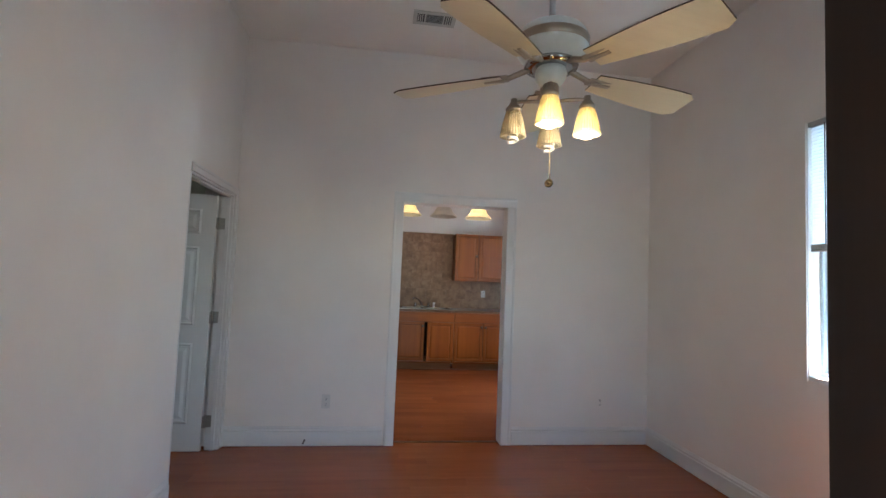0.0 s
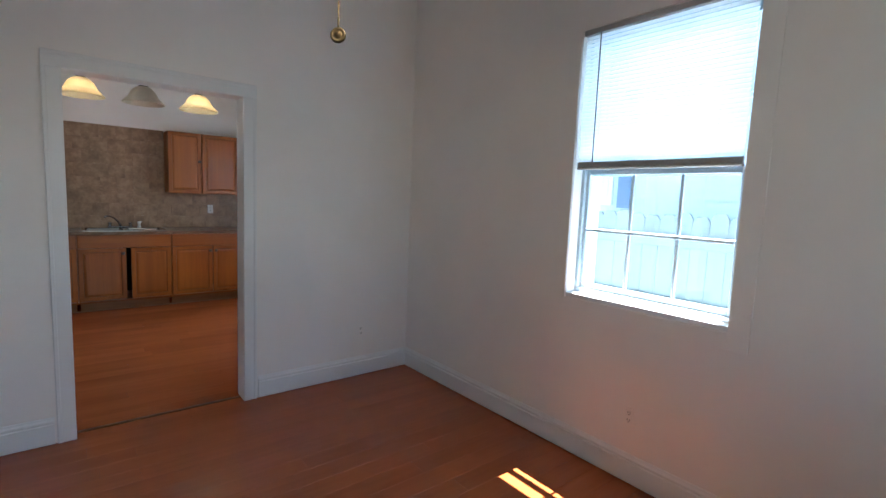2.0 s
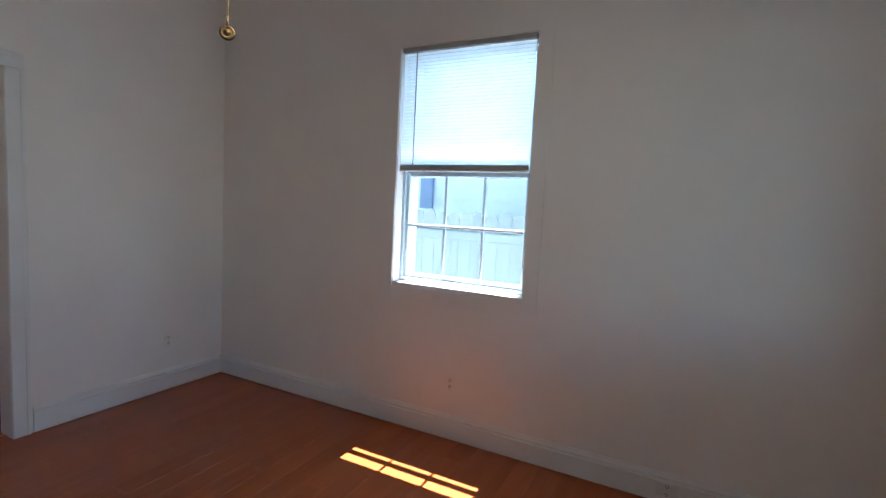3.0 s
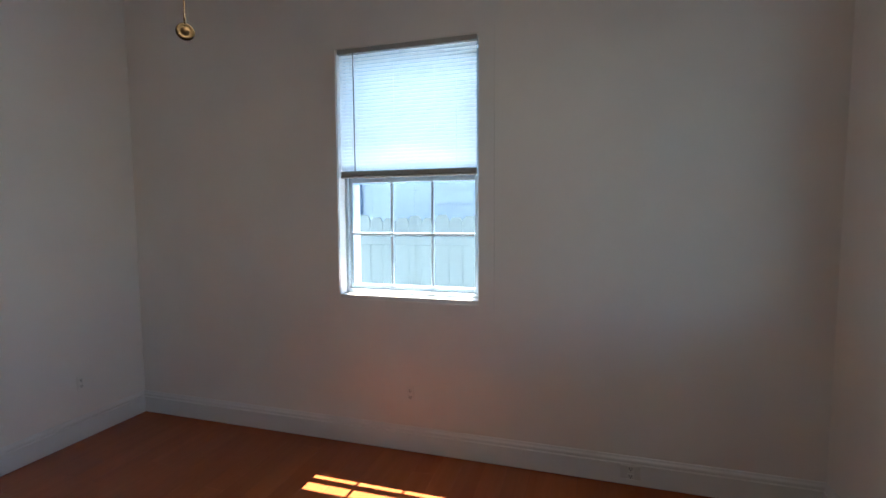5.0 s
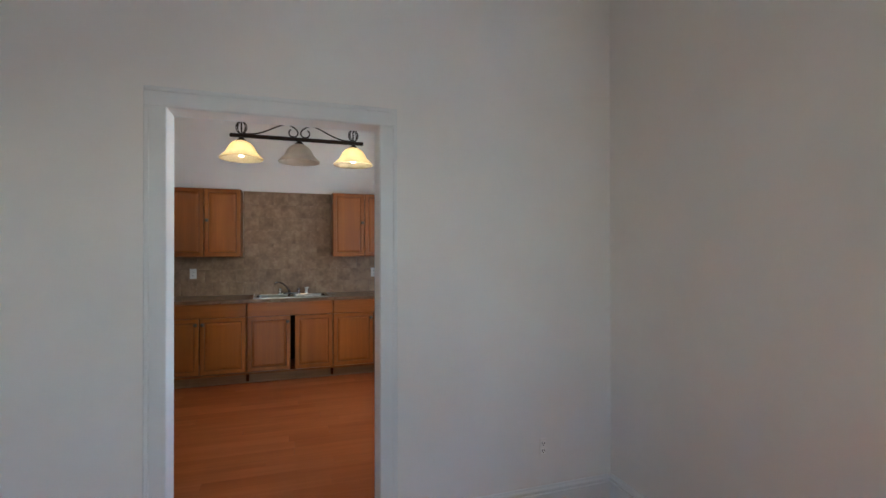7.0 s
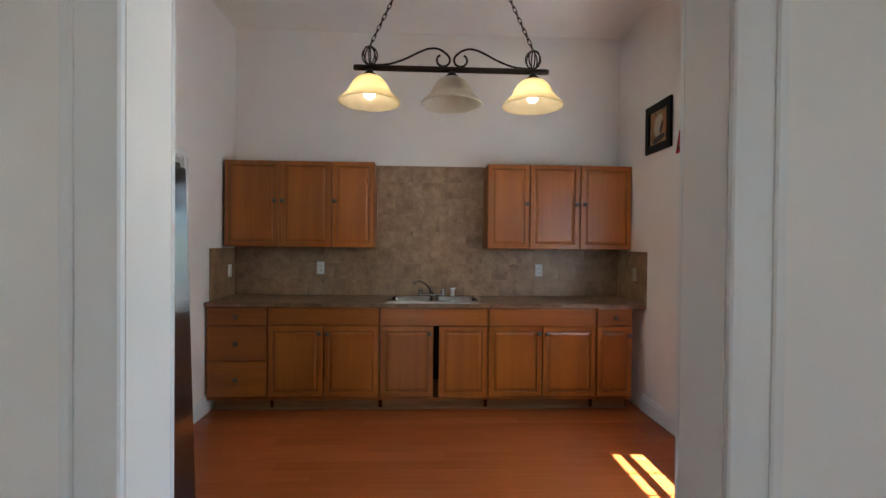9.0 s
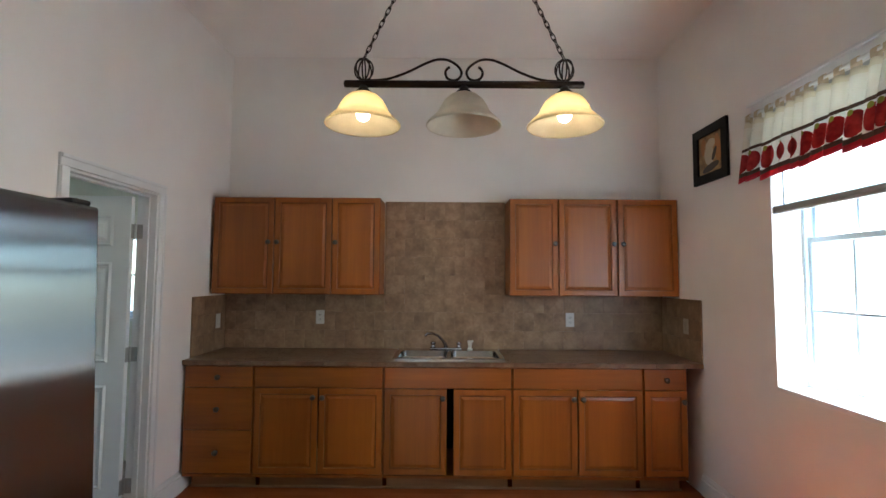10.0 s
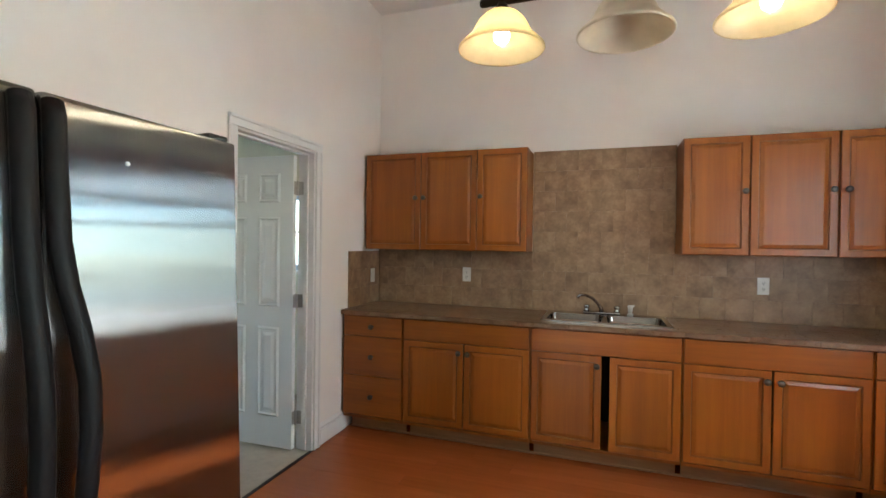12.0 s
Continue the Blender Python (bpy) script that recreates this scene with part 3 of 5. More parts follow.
sash_window("window_3", "x", KX1, 0.175, KITWIN, "bright white double-hung kitchen window", (6, 2), 0.80)
sash_window("window_4", "y", KY1, 0.09, SIDEWIN, "white double-hung window of the side room")
# flat casing boards lying nearly flush round the east window
for nm, y0, y1, z0, z1 in (("trim_window_side", 2.772, 2.85, 0.83, 2.46), ("trim_window_side_far", 1.815, 1.901, 0.83, 2.46),
                           ("trim_window_apron", 1.901, 2.772, 0.83, 0.908), ("trim_window_head", 1.901, 2.772, 2.392, 2.46)):
    structure(link(nm, box(LX1 - 0.009, LX1, y0, y1, z0, z1, 0.001), WALL), "flat white painted window trim board")


def blind(name, axis_x, u0, u1, top, bottom, label):
    """Lowered mini-blind hanging just inside the opening of an east window."""
    root = thing(name, (axis_x, (u0 + u1) / 2, top), label, "window blind")
    h = (u1 - u0) / 2
    part("headrail", box(-0.026, 0.012, -h, h, -0.028, 0.0, 0.002), RAIL, root, "grey metal headrail")
    me = None
    z, step = -0.04, 0.0205
    while top + z > bottom + 0.05:
        if me is None:
            bm = bmesh.new()
            prof = [(-0.0048, -0.0108), (-0.0019, -0.0034), (0.0013, 0.0040), (0.0054, 0.0108)]
            for a, b in zip(prof, prof[1:]):
                vs = [bm.verts.new((p[0], y, p[1])) for p, y in ((a, -h + 0.006), (b, -h + 0.006), (b, h - 0.006), (a, h - 0.006))]
                bm.faces.new(vs)
            ob = part("slat", bm, SLAT, root)
            me = ob.data
        else:
            ob = new("slat", me)
            ob.parent = root
        ob.location = (-0.006, 0, z)
        z -= step
    zb = bottom - top
    part("bottom_rail", box(-0.018, 0.008, -h + 0.004, h - 0.004, zb, zb + 0.016, 0.004), RAIL, root, "grey bottom rail")
    for k in range(6):
        part("gathered_slat", box(-0.018 + 0.001 * (k % 2), 0.008, -h + 0.006, h - 0.006, zb + 0.0172 + 0.0042 * k, zb + 0.0202 + 0.0042 * k), RAIL, root)
    part("wand", tube([(-0.026, h - 0.105, -0.03), (-0.028, h - 0.108, zb + 0.04)], 0.0035, 6), PEWTER, root, "dark tilt wand")
    for y in (-h + 0.12, h - 0.12):
        part("cord", tube([(-0.006, y, -0.02), (-0.006, y, zb + 0.02)], 0.0009, 4), PLASTIC, root)
    return root


blind("window_blind", LX1 + 0.02, EASTWIN[0] + 0.008, EASTWIN[1] - 0.008, 2.388, 1.637, "white mini-blind lowered halfway over the window")
blind("window_blind", KX1 + 0.016, KITWIN[0] + 0.006, KITWIN[1] - 0.006, 2.458, 1.875, "white mini-blind partly lowered behind the valance")


# ---- living room things ----
def ceiling_fan(place):
    root = thing("ceiling_fan", place, "white five-blade ceiling fan with nickel trim and four lamps", "ceiling fan")
    top = LZ - place[2]
    part("canopy", solid_lathe([(0.018, top - 0.06), (0.05, top - 0.05), (0.065, top - 0.015), (0.066, top)], 28), FANWHITE, root, "", True)
    part("downrod", tube([(0, 0, 0.2), (0, 0, top - 0.05)], 0.012, 12), FANWHITE, root, "", True)
    part("rod_collar", solid_lathe([(0.042, 0.183), (0.04, 0.195), (0.026, 0.205), (0.016, 0.225)], 24), NICKEL, root, "brushed nickel collar", True)
    part("motor_housing", solid_lathe([(0.085, 0.03), (0.104, 0.042), (0.124, 0.062), (0.136, 0.08), (0.14, 0.09), (0.14, 0.126), (0.134, 0.144), (0.118, 0.162), (0.09, 0.176), (0.05, 0.184)], 40), FANWHITE, root, "", True)
    part("motor_band", lathe([(0.139, 0.089), (0.1425, 0.092), (0.1425, 0.122), (0.139, 0.125)], 40), NICKEL, root, "brushed nickel band", True)
    part("hub_ring", solid_lathe([(0.07, 0.012), (0.1, 0.014), (0.104, 0.022), (0.1, 0.031), (0.07, 0.033)], 32), CHROME, root, "polished hub ring", True)
    part("switch_housing", solid_lathe([(0.034, -0.05), (0.046, -0.044), (0.057, -0.028), (0.061, -0.006), (0.056, 0.012)], 30), FANWHITE, root, "", True)
    for k in range(5):
        a = 10 + 72 * k
        m = pose(0, 0, 0, 0, 0, a)
        iron = bmesh.new()
        merge(iron, tube([(0.085, 0, 0.02), (0.12, 0, 0.008), (0.16, 0, -0.006), (0.19, 0, -0.004)], [0.013, 0.012, 0.011, 0.010], 8))
        box(0.165, 0.275, -0.028, 0.028, -0.012, -0.003, 0.004, 2, iron)
        box(0.18, 0.265, -0.010, 0.010, -0.020, -0.011, 0.004, 2, iron)
        bmesh.ops.transform(iron, matrix=m, verts=iron.verts)
        part("blade_iron", iron, NICKEL, root, "brushed nickel blade bracket", True)
        bm = bmesh.new()
        loop = []
        n = 14
        for j in range(n + 1):
            q = j / n
            x = 0.19 + 0.45 * q
            wd = 0.052 + 0.029 * math.sin(math.pi * min(1, q * 0.95) * 0.62)
            if q > 0.9:
                wd *= math.sqrt(max(0.0, 1 - ((q - 0.9) / 0.1) ** 2)) * 0.3 + 0.7
            loop.append((x, wd))
        outline = [(x, w) for x, w in loop] + [(x, -w) for x, w in reversed(loop)]
        verts = [bm.verts.new((x, y, -0.0015)) for x, y in outline]
        f = bm.faces.new(verts)
        ext = bmesh.ops.extrude_face_region(bm, geom=[f])
        for v in ext["geom"]:
            if isinstance(v, bmesh.types.BMVert):
                v.co.z += 0.006
        bmesh.ops.transform(bm, matrix=m @ pose(0, 0, 0, -11, 3.3), verts=bm.verts)
        blade = part("blade", bm, BLADE, root, "bleached wood-veneer blade with dark edge")
        blade.data.materials.append(BLADE_EDGE)
        for p in blade.data.polygons:
            p.material_index = 0 if len(p.vertices) > 4 else 1
    part("kit_stem", solid_lathe([(0.012, -0.142), (0.026, -0.135), (0.03, -0.12), (0.022, -0.105), (0.031, -0.09), (0.033, -0.06), (0.028, -0.049)], 20), NICKEL, root, "", True)
    for k, lit in ((0, True), (1, False), (2, False), (3, True)):
        a = -20 + 90 * k
        c, s = math.cos(radians(a)), math.sin(radians(a))
        arm = part("arm", tube([(0.02 * c, 0.02 * s, -0.115), (0.07 * c, 0.07 * s, -0.112), (0.12 * c, 0.12 * s, -0.112), (0.135 * c, 0.135 * s, -0.12)], 0.0075, 8), NICKEL, root, "brushed nickel arm", True)
        cup = solid_lathe([(0.03, -0.15), (0.032, -0.14), (0.02, -0.125), (0.012, -0.11), (0.013, -0.1)], 20)
        bmesh.ops.transform(cup, matrix=pose(0.138 * c, 0.138 * s, 0), verts=cup.verts)
        part("cup", cup, NICKEL, root, "", True)
        prof = [(0.028, -0.145), (0.036, -0.175), (0.044, -0.21), (0.05, -0.25), (0.053, -0.268), (0.050, -0.268), (0.047, -0.25), (0.041, -0.21), (0.033, -0.175), (0.026, -0.148)]
        sh = lathe([(r * 0.92, -0.145 + (z + 0.145) * 0.86) for r, z in prof], 112, 28, 0.06)
        bmesh.ops.transform(sh, matrix=pose(0.138 * c, 0.138 * s, 0), verts=sh.verts)
        shade = part("shade", sh, RIBBED_LIT if lit else RIBBED_OFF, root, "ribbed amber glass shade, lit" if lit else "ribbed amber glass shade, unlit", True)
        bm = bmesh.new()
        if lit:
            merge(bm, solid_lathe([(0.012, -0.16), (0.02, -0.19), (0.026, -0.22), (0.026, -0.24), (0.017, -0.262)], 16))
        else:
            merge(bm, solid_lathe([(0.014, -0.16), (0.016, -0.2)], 12))
            turns = [(0.017 * math.cos(q * 0.55), 0.017 * math.sin(q * 0.55), -0.2 - 0.0018 * q) for q in range(40)]
            merge(bm, tube(turns, 0.0055, 6))
        bmesh.ops.transform(bm, matrix=pose(0.138 * c, 0.138 * s, 0), verts=bm.verts)
        part("bulb", bm, BULB_ON if lit else BULB_OFF, shade, "glowing bulb" if lit else "spiral bulb, unlit", True)
        if lit:
            bulb_light("fan_bulb_light", (place[0] + 0.138 * c, place[1] + 0.138 * s, place[2] - 0.275), 0.45, (1.0, 0.87, 0.66))
    beads = tube([(0, -0.012, -0.15), (0, -0.012, -0.40)], 0.0012, 5)
    for k in range(34):
        b = bmesh.new()
        bmesh.ops.create_icosphere(b, subdivisions=1, radius=0.0019)
        merge(beads, b, pose(0, -0.012, -0.155 - 0.0072 * k))
    chain = part("pull_chain", beads, BRASS, root, "brass bead pull chain")
    bm = solid_lathe([(0.006, -0.005), (0.013, -0.0045), (0.0165, -0.002), (0.0165, 0.002), (0.013, 0.0045), (0.0115, 0.003), (0.007, 0.003), (0.005, 0.006)], 24)
    bmesh.ops.transform(bm, matrix=pose(0, -0.012, -0.436) @ pose(0, 0, 0, 82, 0, -40), verts=bm.verts)
    merge(bm, tube([(0, -0.012, -0.40), (0, -0.012, -0.43)], 0.0022, 6))
    part("pull_knob", bm, MEDAL, chain, "tilted round brass pull medallion", True)
    return root


ceiling_fan((0.757, 2.084, 2.21))


def ceiling_vent(place, turn=0):
    root = thing("ceiling_vent", place, "off-white slotted metal vent in the ceiling", "ceiling vent", "", turn)
    part("vent_frame", slab("z", -0.008, 0.0, (-0.16, 0.16), (-0.09, 0.09), [(-0.13, -0.075, -0.06, 0.06), (-0.065, 0.065, -0.06, 0.06), (0.075, 0.13, -0.06, 0.06)]), VENT, root)
    part("vent_backing", box(-0.135, 0.135, -0.065, 0.065, -0.0025, -0.0005), SLOT, root)
    for x in (-0.12, -0.105, -0.09, 0.09, 0.105, 0.12):
        part("vent_slat", box(x - 0.004, x + 0.002, -0.06, 0.06, -0.009, -0.003), VENT, root)
    for k in range(7):
        y = -0.05 + 0.0165 * k
        part("vent_slat", box(-0.065, 0.065, y, y + 0.004, -0.006, -0.003), RAIL, root)
    return root


ceiling_vent((0.45, 3.79, LZ))


def outlet(place, turn, label="white duplex wall outlet", switch=False, mat=PLASTIC, size=(0.07, 0.115)):
    """Cover plate on a wall; its face looks along local -y."""
    root = thing("wall_switch" if switch else "wall_outlet", place, label, "light switch" if switch else "outlet", "", turn)
    w, h = size
    part("cover_plate", box(-w / 2, w / 2, -0.006, 0, -h / 2, h / 2, 0.0025, 2), mat, root)
    if switch:
        part("rocker", box(-0.017, 0.017, -0.010, -0.0055, -0.034, 0.034, 0.002), mat, root)
    else:
        for z in (-0.02, 0.02):
            face = part("socket", box(-0.017, 0.017, -0.0085, -0.0055, z - 0.014, z + 0.014, 0.004, 2), mat, root)
            for x in (-0.006, 0.006):
                part("slot", box(x - 0.0015, x + 0.0015, -0.0092, -0.008, z - 0.003, z + 0.007), SLOT, face)
            part("slot", box(-0.0025, 0.0025, -0.0092, -0.008, z - 0.011, z - 0.006), SLOT, face)
    return root


outlet((-0.25, LY1, 0.355), 0, "white duplex outlet on the wall beside doorway", size=(0.068, 0.112))
outlet((2.12, LY1, 0.365), 0, "painted-over duplex outlet near the corner", size=(0.045, 0.09), mat=WALL)
outlet((LX1, 2.318, 0.355), -90, "painted-over duplex outlet under the window", size=(0.045, 0.09), mat=WALL)
outlet((LX1 - 0.016, 1.09, 0.075), -90, "white outlet box set on the baseboard", size=(0.1, 0.07))


def door_stop(place):
    root = thing("door_stop", place, "small spring door stop on the baseboard", "door stop")
    coil = [(0.004 * math.cos(q * 0.9), -0.012 - 0.0011 * q, 0.004 * math.sin(q * 0.9)) for q in range(50)]
    part("spring", tube(coil, 0.0018, 5), PEWTER, root, "dark steel spring")
    part("base", tube([(0, 0.0, 0), (0, -0.014, 0)], 0.008, 10), PEWTER, root)
    part("tip", tube([(0, -0.066, 0), (0, -0.08, 0)], 0.007, 10), BLACK, root, "black rubber tip")
    return root


door_stop((-0.40, LY1 - 0.016, 0.05))


# ---- kitchen cabinets ----
def knob(parent, x, z, mat=PEWTER):
    bm = solid_lathe([(0.010, 0.0), (0.007, 0.006), (0.007, 0.016), (0.018, 0.022), (0.019, 0.029), (0.012, 0.035)], 16)
    bmesh.ops.transform(bm, matrix=pose(x, 0, z, 90), verts=bm.verts)
    return part("knob", bm, mat, parent, "dark pewter knob", True)


sag = random.Random(21)  # doors hang a little out of true


def raised_door(root, x0, x1, z0, z1, knob_at=None, name="door"):
    w, h = x1 - x0, z1 - z0
    bm = panel_front(w, h, 0.019, [(0.0, 0.003), (0.003, 0.0), (0.040, 0.0), (0.044, 0.007), (0.049, 0.008), (0.068, 0.0015), (0.072, 0.001)])
    ob = part(name, bm, CABINET, root)
    ob.data.materials.append(DARK_OAK_AND_SHADE)
    # board edges and groove rings take the darker colour as painted shade
    for k, p in enumerate(ob.data.polygons):
        if 1 <= k <= 4 or 13 <= k <= 20:
            p.material_index = 1
    ob.matrix_basis = pose(x0, 0, z0, 0, sag.uniform(-0.12, 0.12), 0)
    if knob_at:
        knob(ob, knob_at[0] - x0, knob_at[1] - z0)
    return ob


def drawer_front(root, x0, x1, z0, z1, knobbed):
    ob = part("drawer", box(0, x1 - x0, 0, 0.019, 0, z1 - z0, 0.004, 2), CABINET_FLAT, root)
    ob.location = (x0, 0, z0)
    if knobbed:
        knob(ob, (x1 - x0) / 2, (z1 - z0) / 2)
    return ob


def carcass(root, w, d, z0, z1, name="body"):
    """Open-fronted box of panels."""
    bm = bmesh.new()
    t = 0.018
    box(0, t, 0.02, d, z0, z1, 0.0, 1, bm)
    box(w - t, w, 0.02, d, z0, z1, 0.0, 1, bm)
    box(t, w - t, 0.02, d, z0, z0 + t, 0.0, 1, bm)
    box(t, w - t, 0.02, d, z1 - t, z1, 0.0, 1, bm)
    ob = part(name, bm, CABINET, root)
    part("cabinet_back", box(t, w - t, d - 0.008, d, z0 + t, z1 - t), CABINET_IN, root)
    # extra board, only there to keep the gaps dark
    part("gap_shade_board", box(t, w - t, d - 0.06, d - 0.01, z0 + t, z1 - t), CABINET_IN, root)
    return ob


FRONT = 7.55
BASES = "row of base cabinets"
UPPERS = "wall cabinets"
base_label = "honey oak base cabinet under the tiled worktop"


def base_unit(x0, x1, label, kind):
    w = x1 - x0 - 0.003
    root = thing("base_cabinet", (x0, FRONT, 0), label, "cabinet", BASES)
    carcass(root, w, KY1 - FRONT - 0.003, 0.115, 0.884)
    part("toe_kick", box(0.014, w - 0.014, 0.125, 0.14, 0.0, 0.115), TOE, root, "worn brown toe kick board")
    g = 0.006
    if kind == "drawers":
        for z0, z1 in ((0.735, 0.88), (0.442, 0.731), (0.145, 0.438)):
            drawer_front(root, g, w - g, z0, z1, True)
    else:
        drawer_front(root, g, w - g, 0.735, 0.88, kind == "single")
        if kind == "single":
            raised_door(root, g, w - g, 0.145, 0.731, (w - 0.035, 0.66))
        elif kind == "sink":
            raised_door(root, g, 0.443, 0.145, 0.731, (0.415, 0.672))
            raised_door(root, 0.492, w - g, 0.142, 0.729)
        else:
            m = w / 2
            raised_door(root, g, m - 0.004, 0.145, 0.731, (m - 0.032, 0.672))
            raised_door(root, m + 0.004, w - g, 0.145, 0.731, (m + 0.032, 0.672))
    return root


base_unit(-1.005, -0.513, "honey oak drawer cabinet with three plain drawers", "drawers")
base_unit(-0.513, 0.398, "honey oak two-door base cabinet with pewter knobs", "double")
base_unit(0.398, 1.300, "honey oak sink cabinet, doors leaving a dark gap", "sink")
base_unit(1.300, 2.217, "honey oak two-door base cabinet, brightly sunlit", "double")
base_unit(2.217, 2.528, "narrow honey oak cabinet with drawer and door", "single")
structure(link("trim_shoe", tube([(-1.0, 7.677, 0.008), (2.528, 7.677, 0.008)], 0.009, 8), TOE), "thin brown shoe moulding under the cabinets")


def wall_unit(x0, x1, doors, label):
    w = x1 - x0 - 0.003
    z0, z1 = 1.375, 2.136
    root = thing("wall_cabinet", (x0, 7.863, 0), label, "cabinet", UPPERS)
    bm = bmesh.new()
    box(0, w, 0.021, KY1 - 7.863 - 0.002, z0, z1, 0.0015, 1, bm)
    part("body", bm, CABINET, root)
    for a, b, kx in doors:
        raised_door(root, a - x0 + 0.003, b - x0 - 0.005, z0 + 0.003, z1 - 0.003, (kx - x0, 1.78))
    return root


wall_unit(-0.995, -0.062, [(-0.995, -0.515, -0.553), (-0.513, -0.062, -0.485)], "honey oak two-door wall cabinet above the worktop")
wall_unit(-0.062, 0.315, [(-0.062, 0.315, -0.032)], "honey oak single-door wall cabinet beside bare tile")
wall_unit(1.327, 1.709, [(1.327, 1.709, 1.678)], "honey oak single-door wall cabinet beside bare tile")
wall_unit(1.709, 2.642, [(1.709, 2.166, 2.132), (2.170, 2.642, 2.204)], "honey oak two-door wall cabinet near the window wall")

# worktop, with the sink let into it
SINK = (0.447, 1.26, 7.635, 8.115)
worktop = tagged(link("worktop", slab("z", 0.887, 0.913, (KX0 + 0.002, 2.632), (FRONT - 0.008, KY1 - 0.002), [(SINK[0] + 0.02, SINK[1] - 0.02, SINK[2] + 0.02, SINK[3] - 0.02)]), GROUT),
                 "brown stone-look tiled worktop on oak cabinets", "worktop")
for k in range(11):
    x0 = KX0 + 0.004 + 0.332 * k
    x1 = min(x0 + 0.329, 2.634)
    if x1 > x0 + 0.02:
        e = part("edge_tile", box(x0, x1, FRONT - 0.017, FRONT - 0.0085, 0.888, 0.921, 0.003), COUNTER, worktop)


def double_sink():
    x0, x1, y0, y1 = SINK
    root = thing("kitchen_sink", (x0, y0, 0.921), "stainless double-bowl sink set in the worktop", "sink")
    w, d = x1 - x0, y1 - y0
    bowls = ((0.035, w / 2 - 0.018, 0.04, d - 0.105), (w / 2 + 0.018, w - 0.035, 0.04, d - 0.105))
    part("rim", slab("z", 0.0005, 0.008, (0, w), (0, d), bowls), SINKSTEEL, root)
    for a, b, c, e in bowls:
        bm = bmesh.new()
        loops = []
        for ins, z in ((0.0, 0.008), (0.004, -0.004), (0.012, -0.12), (0.03, -0.15), (0.06, -0.158)):
            r = 0.045
            loop = []
            for cx, cy, a0 in ((b - ins - r, e - ins - r, 0), (a + ins + r, e - ins - r, 90), (a + ins + r, c + ins + r, 180), (b - ins - r, c + ins + r, 270)):
                for q in range(5):
                    t = radians(a0 + 22.5 * q)
                    loop.append(bm.verts.new((cx + r * math.cos(t), cy + r * math.sin(t), z)))
            loops.append(loop)
        n = len(loops[0])
        for p, q in zip(loops, loops[1:]):
            for j in range(n):
                bm.faces.new((p[j], p[(j + 1) % n], q[(j + 1) % n], q[j]))
        bm.faces.new(loops[-1])
        bowl = part("bowl", bm, BOWLSTEEL, root, "", True)
        dr = solid_lathe([(0.042, -0.157), (0.04, -0.154), (0.02, -0.156)], 20)
        bmesh.ops.transform(dr, matrix=pose((a + b) / 2, (c + e) / 2, 0), verts=dr.verts)
        part("drain", dr, CHROME, bowl, "", True)
    return root


double_sink()


def faucet(place):
    root = thing("faucet", place, "chrome two-handle kitchen faucet with arched spout", "faucet")
    part("deck_plate", box(-0.13, 0.13, -0.025, 0.025, 0.0, 0.014, 0.006, 2), CHROME, root)
    part("spout", tube([(0, 0, 0.01), (-0.004, -0.002, 0.04), (-0.025, -0.02, 0.075), (-0.065, -0.055, 0.118), (-0.11, -0.10, 0.142), (-0.15, -0.14, 0.143), (-0.162, -0.15, 0.125)],
                       [0.017, 0.015, 0.011, 0.010, 0.0095, 0.0095, 0.011], 12), CHROME, root, "arched spout", True)
    for x in (-0.105, 0.105):
        h = part("handle", solid_lathe([(0.02, 0.012), (0.017, 0.03), (0.012, 0.036), (0.02, 0.045), (0.022, 0.056), (0.012, 0.064)], 16), CHROME, root, "", True)
        h.location = (x, 0, 0)
    return root


faucet((0.835, 8.075, 0.929))


def sprayer(place):
    root = thing("side_sprayer", place, "white side sprayer standing on the sink rim", "sprayer")
    part("base", solid_lathe([(0.022, 0), (0.02, 0.01), (0.014, 0.016)], 16), PLASTIC, root, "", True)
    part("spray_head", solid_lathe([(0.013, 0.014), (0.017, 0.05), (0.02, 0.065), (0.012, 0.072)], 16), PLASTIC, root, "", True)
    part("trigger", box(0.006, 0.028, -0.008, 0.008, 0.06, 0.074, 0.003), PLASTIC, root)
    return root


sprayer((1.03, 8.075, 0.929))
outlet((-0.215, KY1 - 0.012, 1.178), 0, "white duplex outlet on brown tile backsplash")
outlet((1.866, KY1 - 0.012, 1.168), 0, "white duplex outlet on brown tile backsplash")
outlet((KX0 + 0.012, 8.02, 1.152), 90, "white switch on the side of backsplash", True)
outlet((KX1 - 0.012, 7.76, 1.16), -90, "beige switch on the tiled side return", True, BEIGE)


